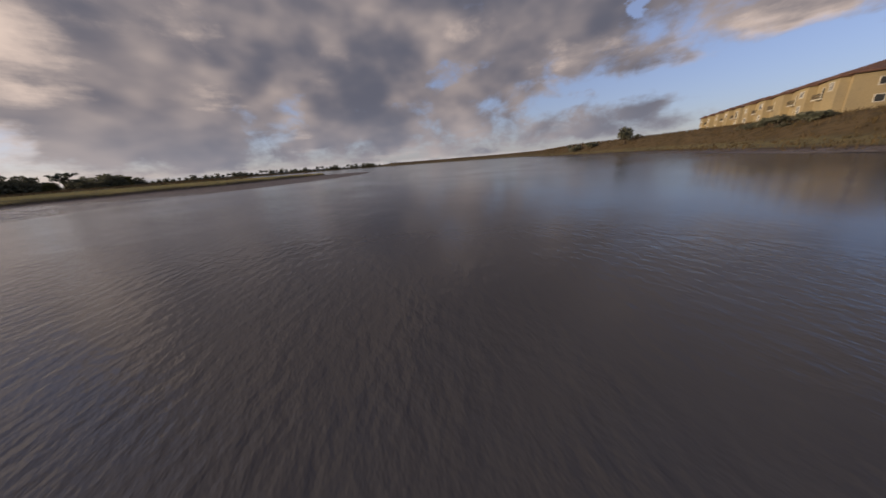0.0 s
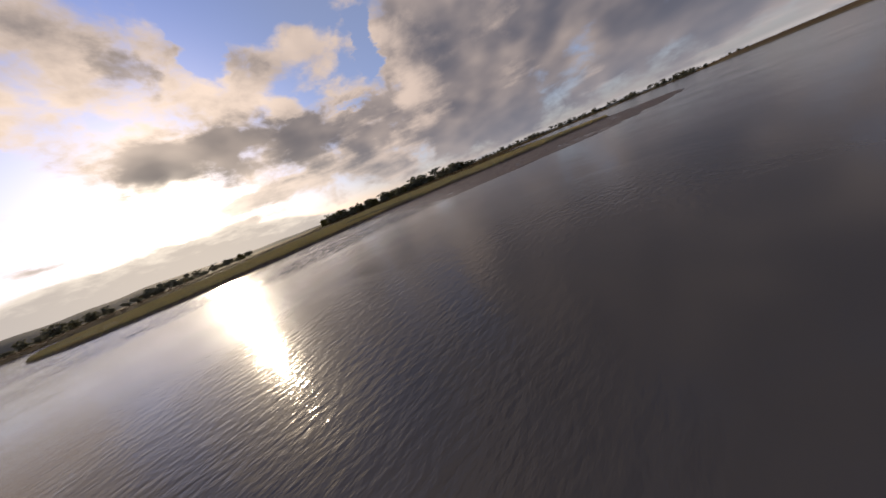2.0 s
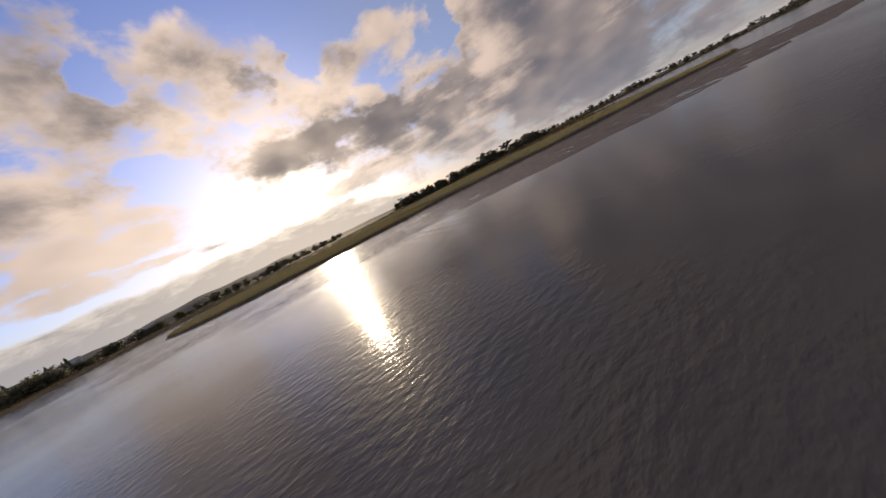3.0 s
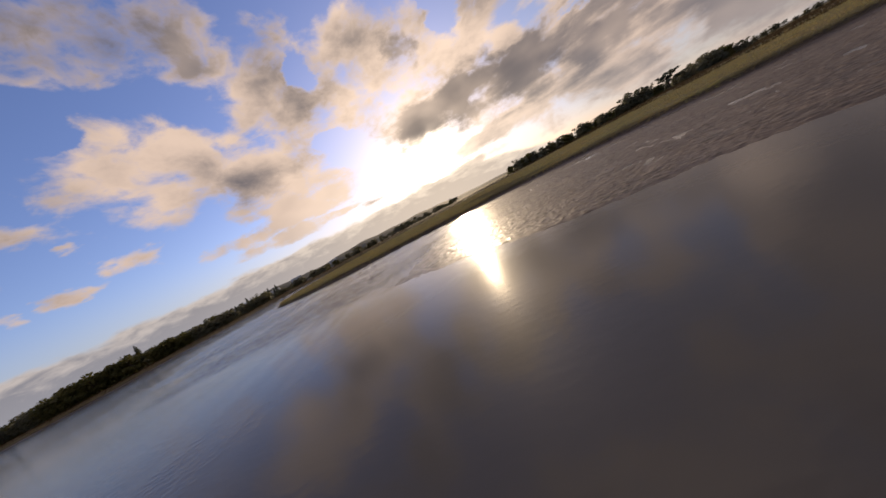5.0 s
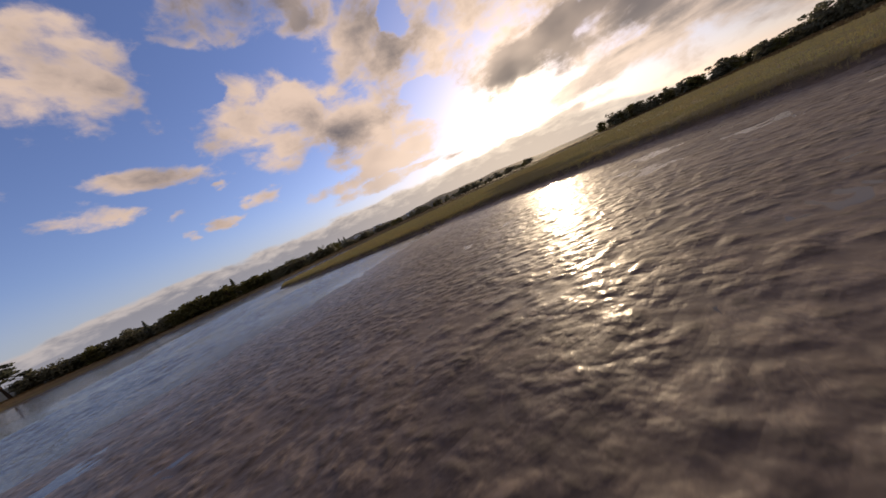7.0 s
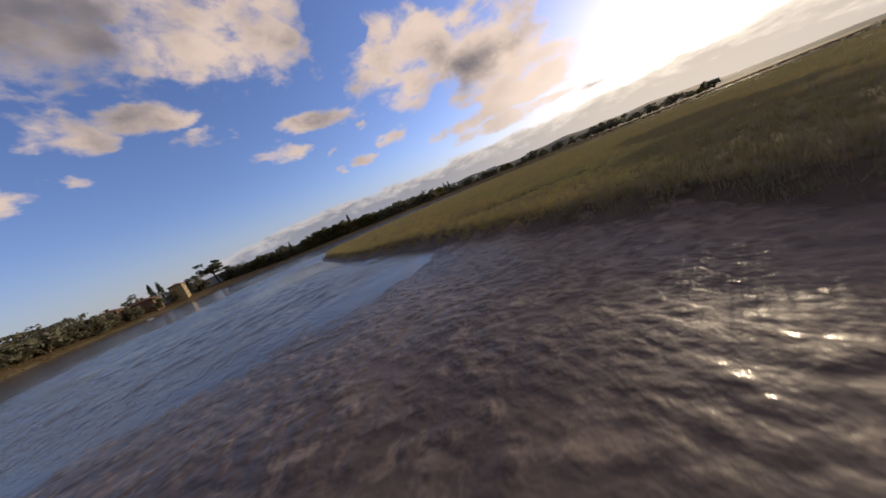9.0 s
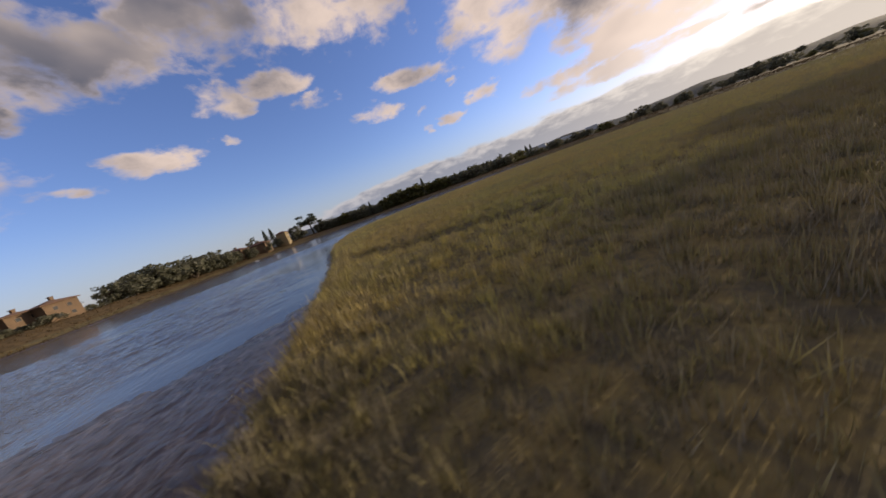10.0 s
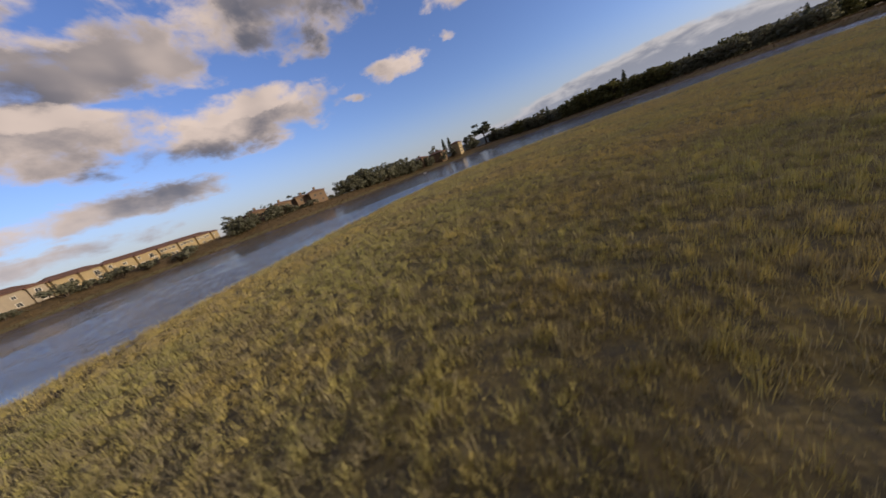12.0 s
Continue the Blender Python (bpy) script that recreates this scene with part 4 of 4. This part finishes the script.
# second rows behind, so that the line of trees closes
for i in range(70):
    a = radians(40 + 46 * i / 70 + pick.uniform(-0.5, 0.5))
    r = pick.uniform(275, 320)
    stand(pick.choice("WOOOP"), 12 - math.sin(a) * r, 77 + math.cos(a) * r, pick.uniform(10.5, 16.0), "trees along the north bank")
for i in range(95):
    a = radians(-6 + 64 * i / 95 + pick.uniform(-0.6, 0.6))
    r = pick.uniform(320, 440)
    stand(pick.choice("WOOS"), 12 - math.sin(a) * r, 30 + math.cos(a) * r, pick.uniform(5.0, 11.5), "scrub trees on the plain to the north")
for i in range(60):
    a = radians(-24 - 30 * i / 60 + pick.uniform(-0.5, 0.5))
    r = pick.uniform(295, 345)
    stand(pick.choice("OOOW"), -27 - math.sin(a) * r, -8 + math.cos(a) * r, pick.uniform(6.5, 11.5), "trees beyond the marsh")
for i in range(60):
    a = radians(-50 - 46 * i / 60)
    r = pick.uniform(690, 760)
    stand(pick.choice("OOOU"), -27 - math.sin(a) * r, -8 + math.cos(a) * r, pick.uniform(6.5, 13.0), "trees on the distant eastern shore")
for i in range(30):
    x, y = -118 - 4.3 * i + pick.uniform(-3, 3), -24 + 2.2 * i + pick.uniform(-3, 3)
    if i not in (2, 3, 4, 5, 6, 7, 8, 9, 10, 11, 25, 26):
        stand(pick.choice("OOS"), x, y, pick.uniform(9.0, 13.5), "trees along the west bank")
for i in range(20):
    x, y = -108 - 7.4 * i + pick.uniform(-3, 3), -33 + 4.0 * i + pick.uniform(-2, 2)
    if not (-176 < x < -118) and not (-240 < x < -226):
        stand(pick.choice("OOS"), x + 4, y + 6, pick.uniform(7.5, 12.5), "trees along the west bank")
        stand(pick.choice("OOU"), x - 8, y - 11, pick.uniform(11.5, 17.0), "trees along the west bank")
for i in range(12):
    x = -122 - 2.6 * i + pick.uniform(-1, 1)
    stand("S", x, -22 + 2.0 * i * 0.75 + pick.uniform(-1, 1), pick.uniform(6.0, 8.0), "trees along the west bank")
for i in range(26):
    x, y = pick.uniform(-66, 12), 0
    y = -62 - (x + 45) * 0.75 if x > -45 else -58
    stand("S", x, y - pick.uniform(0, 6), pick.uniform(4.5, 6.6), "bushes below the apartments")
for x, y, top, kind in ((56, -117, 10.9, "R"), (80, -121, 6.2, "S"), (93, -121, 6.0, "S"), (63, -126, 7.6, "S"), (60, -128, 7.8, "S")):
    stand(kind, x, y, top, "bushes on the east slope")


# ---------------------------------------------------------------- houses
def window(parent, x, z, w, h, y, side=1.0, trim=TRIM):
    """A framed window on a wall that lies at y and faces side."""
    bm = bmesh.new()
    t = 0.12
    y0, y1 = sorted((y - 0.02 * side, y + 0.09 * side))
    block(bm, x - w / 2 - t, x - w / 2, y0, y1, z - t, z + h + t)
    block(bm, x + w / 2, x + w / 2 + t, y0, y1, z - t, z + h + t)
    block(bm, x - w / 2, x + w / 2, y0, y1, z + h, z + h + t)
    block(bm, x - w / 2, x + w / 2, y0, y1 + 0.04, z - t, z)
    block(bm, x - 0.03, x + 0.03, y0, y1, z, z + h)
    frame_ = part("window", bm, trim, parent)
    bm = bmesh.new()
    a, b = sorted((y + 0.01 * side, y + 0.035 * side))
    block(bm, x - w / 2, x + w / 2, a, b, z, z + h)
    part("pane", bm, GLASS, frame_)
    return frame_


def hip_roof(bm, x0, x1, y0, y1, z, rise, over=0.7, hip=0.8):
    x0, x1, y0, y1 = x0 - over, x1 + over, y0 - over, y1 + over
    c, inset = (y0 + y1) / 2, min((y1 - y0) / 2 * hip, (x1 - x0) / 2 - 0.1)
    lo = [bm.verts.new(p) for p in ((x0, y0, z), (x1, y0, z), (x1, y1, z), (x0, y1, z))]
    up = [bm.verts.new((p.co.x, p.co.y, z + 0.25)) for p in lo]
    r0, r1 = bm.verts.new((x0 + inset, c, z + rise)), bm.verts.new((x1 - inset, c, z + rise))
    bm.faces.new(lo[::-1])
    for i in range(4):
        bm.faces.new((lo[i], lo[(i + 1) % 4], up[(i + 1) % 4], up[i]))
    bm.faces.new((up[0], up[1], r1, r0))
    bm.faces.new((up[1], up[2], r1))
    bm.faces.new((up[2], up[3], r0, r1))
    bm.faces.new((up[3], up[0], r0))


def house(name, length, deep, storeys, wall, roof, x, y, turn, label, rise=2.4, bays=0, seed=0, chimneys=0, balconies=True, group="", foot=0.0):
    """A house whose front, along its own x, faces its own -y."""
    rng = random.Random(seed)
    trim = OCHRE if wall is TAN else TRIM
    root = tagged(new(name), label, "house", group)
    tall = storeys * 2.9 + 0.4
    bm = bmesh.new()
    block(bm, -length / 2, length / 2, 0, deep, -2.5, tall)
    part("wall", bm, wall, root)
    bm = bmesh.new()
    hip_roof(bm, -length / 2, length / 2, 0, deep, tall, rise)
    top = part("roof", bm, roof, root, "hipped roof of brown tiles")
    for i in range(chimneys):
        cx = -length / 2 + length * (i + 0.7) / (chimneys + 0.3)
        bm = bmesh.new()
        block(bm, cx - 0.5, cx + 0.5, deep * 0.3, deep * 0.3 + 0.9, tall - 0.2, tall + rise + 1.0)
        block(bm, cx - 0.65, cx + 0.65, deep * 0.3 - 0.15, deep * 0.3 + 1.05, tall + rise + 1.0, tall + rise + 1.25)
        part("chimney", bm, wall, top)
    fronts = []
    if bays:
        step = length / bays
        for i in range(bays):
            cx = -length / 2 + step * (i + 0.5)
            out = 1.4 if i % 2 == 0 else 0.0
            if out:
                w = step * 0.8
                bm = bmesh.new()
                block(bm, cx - w / 2, cx + w / 2, -out, -0.003, -2.5, tall - 0.25)
                part("bay", bm, wall, root)
                bm = bmesh.new()
                hip_roof(bm, cx - w / 2, cx + w / 2, -out, 0.4, tall - 0.25, 1.0, 0.45, 0.9)
                part("bay_roof", bm, roof, root)
            fronts.append((cx, -out, step * 0.8))
    else:
        k = max(1, int(length / 4.5))
        fronts = [(-length / 2 + length * (i + 0.5) / k, 0.0, length / k) for i in range(k)]
    for cx, fy, w in fronts:
        for s in range(storeys):
            z = s * 2.9 + 0.9
            if balconies and fy == 0.0 and s > 0 and rng.random() < 0.7:
                bm = bmesh.new()
                block(bm, cx - w * 0.35, cx + w * 0.35, fy - 1.2, fy - 0.003, z - 0.95, z - 0.78)
                deck = part("balcony", bm, TRIM, root)
                bm = bmesh.new()
                block(bm, cx - w * 0.35, cx + w * 0.35, fy - 1.2, fy - 1.12, z + 0.12, z + 0.2)
                for q in range(9):
                    px_ = cx - w * 0.34 + w * 0.68 * q / 8
                    block(bm, px_ - 0.03, px_ + 0.03, fy - 1.19, fy - 1.13, z - 0.78, z + 0.12)
                part("railing", bm, DARK, deck)
                window(root, cx, z - 0.7, 1.8, 2.0, fy, -1.0, trim)
            else:
                pairs = (-0.24, 0.24) if w > 4.2 else (0.0,)
                for o in pairs:
                    if rng.random() < 0.85:
                        window(root, cx + o * w, z + rng.choice((0.0, 0.0, 0.25)), rng.choice((1.0, 1.3, 1.5)), rng.choice((1.1, 1.3)), fy, -1.0, trim)
    for side, ex in ((-1, -length / 2), (1, length / 2)):
        for s in range(storeys):
            z = s * 2.9 + 1.0
            for o in (0.3, 0.7):
                bm = bmesh.new()
                a, b = sorted((ex, ex + 0.08 * side))
                block(bm, a, b, deep * o - 0.7, deep * o + 0.7, z - 0.1, z)
                block(bm, a, b, deep * o - 0.7, deep * o + 0.7, z + 1.2, z + 1.3)
                block(bm, a, b, deep * o - 0.7, deep * o - 0.6, z, z + 1.2)
                block(bm, a, b, deep * o + 0.6, deep * o + 0.7, z, z + 1.2)
                side_window = part("window", bm, trim, root)
                bm = bmesh.new()
                a, b = sorted((ex, ex + 0.03 * side))
                block(bm, a, b, deep * o - 0.6, deep * o + 0.6, z, z + 1.2)
                part("pane", bm, GLASS, side_window)
    bm = bmesh.new()
    block(bm, -length / 2 + 1.2, -length / 2 + 2.2, -0.07, -0.003, 0.0, 2.1)
    part("door", bm, DARK, root)
    root.matrix_basis = pose(x, y, ground_at(x, y) + foot, 0, 0, turn)
    return root


APART = "long cream stucco apartment block with a brown tiled roof"
GR = "apartments on the south bank"
house("apartment_block", 60, 13, 2, CREAM, ROOF, -122, -96, 180, APART, 2.4, 11, 1, group=GR)
house("apartment_block", 22, 12, 2, CREAM, ROOF, -82, -92, 186, "lower cream stucco apartment wing with brown roof", 2.2, 5, 2, group=GR)
house("apartment_block", 36, 13, 2, IVORY, ROOF, -49, -86, 172, "pale ivory stucco apartment block with brown roof", 2.4, 7, 3, group=GR)
house("apartment_block", 44, 13, 2, CREAM, ROOF, 2, -111, 138, APART, 2.6, 9, 4, group=GR)
house("apartment_block", 40, 13, 2, CREAM, ROOF, 38, -143, 138, APART, 2.6, 8, 5, group=GR)
GW = "houses on the west bank"
B = "brown shingled three-storey house with a chimney above the bank"
house("town_house", 12, 9, 2, TAN, SHINGLE, -127, -37, 238, B, 1.4, 0, 11, 1, group=GW)
house("town_house", 13, 9, 2, TAN, SHINGLE, -134, -27, 236, B, 1.2, 0, 12, 1, group=GW)
house("town_house", 10, 9, 2, TAN, SHINGLE, -143, -19, 236, B, 1.2, 0, 13, 1, group=GW)
house("town_house", 9, 9, 2, TAN, SHINGLE, -145, -11, 234, B, 1.6, 0, 14, 1, group=GW)
house("town_house", 12, 9, 2, TAN, ROOF, -232, 38, 240, "low tan house among trees at the river bend", 1.8, 0, 16, 1, group=GW)
house("town_house", 12, 9, 2, TAN, ROOF, -244, 52, 244, "low tan house among trees at the river bend", 1.8, 0, 17, 1, group=GW)
house("tower_house", 7, 8, 3, CREAM, ROOF, -252, 69, 250, "tall narrow yellow house catching the low sun", 1.6, 0, 18, 0, group=GW)


# ---------------------------------------------------------------- far sheds, cars, boat
def shed(x, y, z, length, deep, tall, turn):
    root = tagged(new("warehouse"), "pale low warehouse on the distant hillside", "building", "buildings on the far hills")
    bm = bmesh.new()
    block(bm, -length / 2, length / 2, -deep / 2, deep / 2, -30, tall)
    part("wall", bm, PALE, root)
    bm = bmesh.new()
    hip_roof(bm, -length / 2, length / 2, -deep / 2, deep / 2, tall, tall * 0.22, 0.8, 0.3)
    part("roof", bm, PALE, root)
    for i in range(4):
        cx = length * (-0.375 + 0.25 * i)
        bm = bmesh.new()
        block(bm, cx - length * 0.08, cx + length * 0.08, -deep / 2 - 0.3, -deep / 2 - 0.01, tall * 0.35, tall * 0.7)
        part("window", bm, GLASS, root)
    root.matrix_basis = pose(x, y, z, 0, 0, turn)


for bear, far, z, length, tall in ((62, 2560, 52, 60, 9), (57, 2540, 48, 80, 10), (52, 2600, 62, 70, 9), (48, 2530, 46, 90, 11), (44, 2580, 58, 70, 9),
                                   (39, 2560, 52, 110, 12), (35, 2620, 64, 60, 9), (31, 2540, 48, 90, 10), (27, 2590, 58, 80, 10), (20, 2550, 46, 70, 9)):
    shed(-math.sin(radians(bear)) * far, math.cos(radians(bear)) * far, z, length, 26, tall, bear + 180 + 12 * math.sin(bear))


def car(x, y, turn):
    root = tagged(new("car"), "small white parked car beside the apartment block", "car", "parked cars")
    rings = []
    bm = bmesh.new()
    for px_, w, z0, z1 in ((-2.1, 0.74, 0.45, 0.80), (-1.9, 0.85, 0.28, 0.95), (0.9, 0.87, 0.25, 0.95), (1.9, 0.84, 0.28, 0.80), (2.15, 0.70, 0.42, 0.66)):
        rings.append([bm.verts.new((px_, sy * w, z)) for sy, z in ((-1, z0), (1, z0), (1, z1), (-1, z1))])
    for a, b in zip(rings[:-1], rings[1:]):
        for k in range(4):
            bm.faces.new((a[k], a[(k + 1) % 4], b[(k + 1) % 4], b[k]))
    bm.faces.new(rings[0])
    bm.faces.new(rings[-1][::-1])
    body = part("body", bm, WHITE, root, "white painted body")
    bm = bmesh.new()
    lo = [bm.verts.new(p) for p in ((-1.8, -0.76, 0.95), (1.0, -0.76, 0.95), (1.0, 0.76, 0.95), (-1.8, 0.76, 0.95))]
    hi = [bm.verts.new(p) for p in ((-1.2, -0.62, 1.42), (0.3, -0.62, 1.42), (0.3, 0.62, 1.42), (-1.2, 0.62, 1.42))]
    for k in range(4):
        bm.faces.new((lo[k], lo[(k + 1) % 4], hi[(k + 1) % 4], hi[k]))
    part("window", bm, GLASS, body)
    bm = bmesh.new()
    block(bm, -1.22, 0.32, -0.63, 0.63, 1.42, 1.47)
    part("roof", bm, WHITE, root)
    for wx in (-1.35, 1.35):
        for wy in (-0.78, 0.78):
            bm = bmesh.new()
            bmesh.ops.create_cone(bm, cap_ends=True, segments=14, radius1=0.32, radius2=0.32, depth=0.2, matrix=pose(wx, wy, 0.32, 90, 0, 0))
            tyre = part("wheel", bm, DARK, root)
            bm = bmesh.new()
            bmesh.ops.create_cone(bm, cap_ends=True, segments=10, radius1=0.19, radius2=0.19, depth=0.22, matrix=pose(wx, wy, 0.32, 90, 0, 0))
            part("rim", bm, PALE, tyre)
    root.matrix_basis = pose(x, y, ground_at(x, y), 0, 0, turn)


WHITE = surface("white_paint", (0.80, 0.80, 0.78), (0.72, 0.72, 0.70), 0.5, 0.35, 6, 0.001, 0.5)
car(-156, -93, 165)
car(-161, -90, 150)


def boat(x, y, turn):
    root = tagged(new("rowing_boat"), "small white boat lying in the shallows of the bank", "boat")
    bm = bmesh.new()
    rings = []
    for px_, w, keel in ((-1.9, 0.62, 0.06), (-1.0, 0.78, 0.0), (0.3, 0.80, 0.0), (1.3, 0.52, 0.05), (2.1, 0.04, 0.25)):
        top = 0.62 + 0.05 * px_
        rings.append([bm.verts.new((px_, sy * w * k, z)) for sy, k, z in ((-1, 1, top), (-1, 0.7, keel + 0.12), (1, 0.7, keel + 0.12), (1, 1, top), (1, 0.9, top), (1, 0.6, keel + 0.2), (-1, 0.6, keel + 0.2), (-1, 0.9, top))])
    for a, b in zip(rings[:-1], rings[1:]):
        for k in range(8):
            bm.faces.new((a[k], a[(k + 1) % 8], b[(k + 1) % 8], b[k]))
    for r in (rings[0][::-1], rings[-1]):
        bm.faces.new(r)
    part("hull", bm, WHITE, root)
    for px_ in (-1.2, 0.3):
        bm = bmesh.new()
        block(bm, px_ - 0.14, px_ + 0.14, -0.64, 0.64, 0.40, 0.44)
        part("bench", bm, TAN, root)
    root.matrix_basis = pose(x, y, -0.08, 0, 0, turn)


boat(-165, 47, 200)
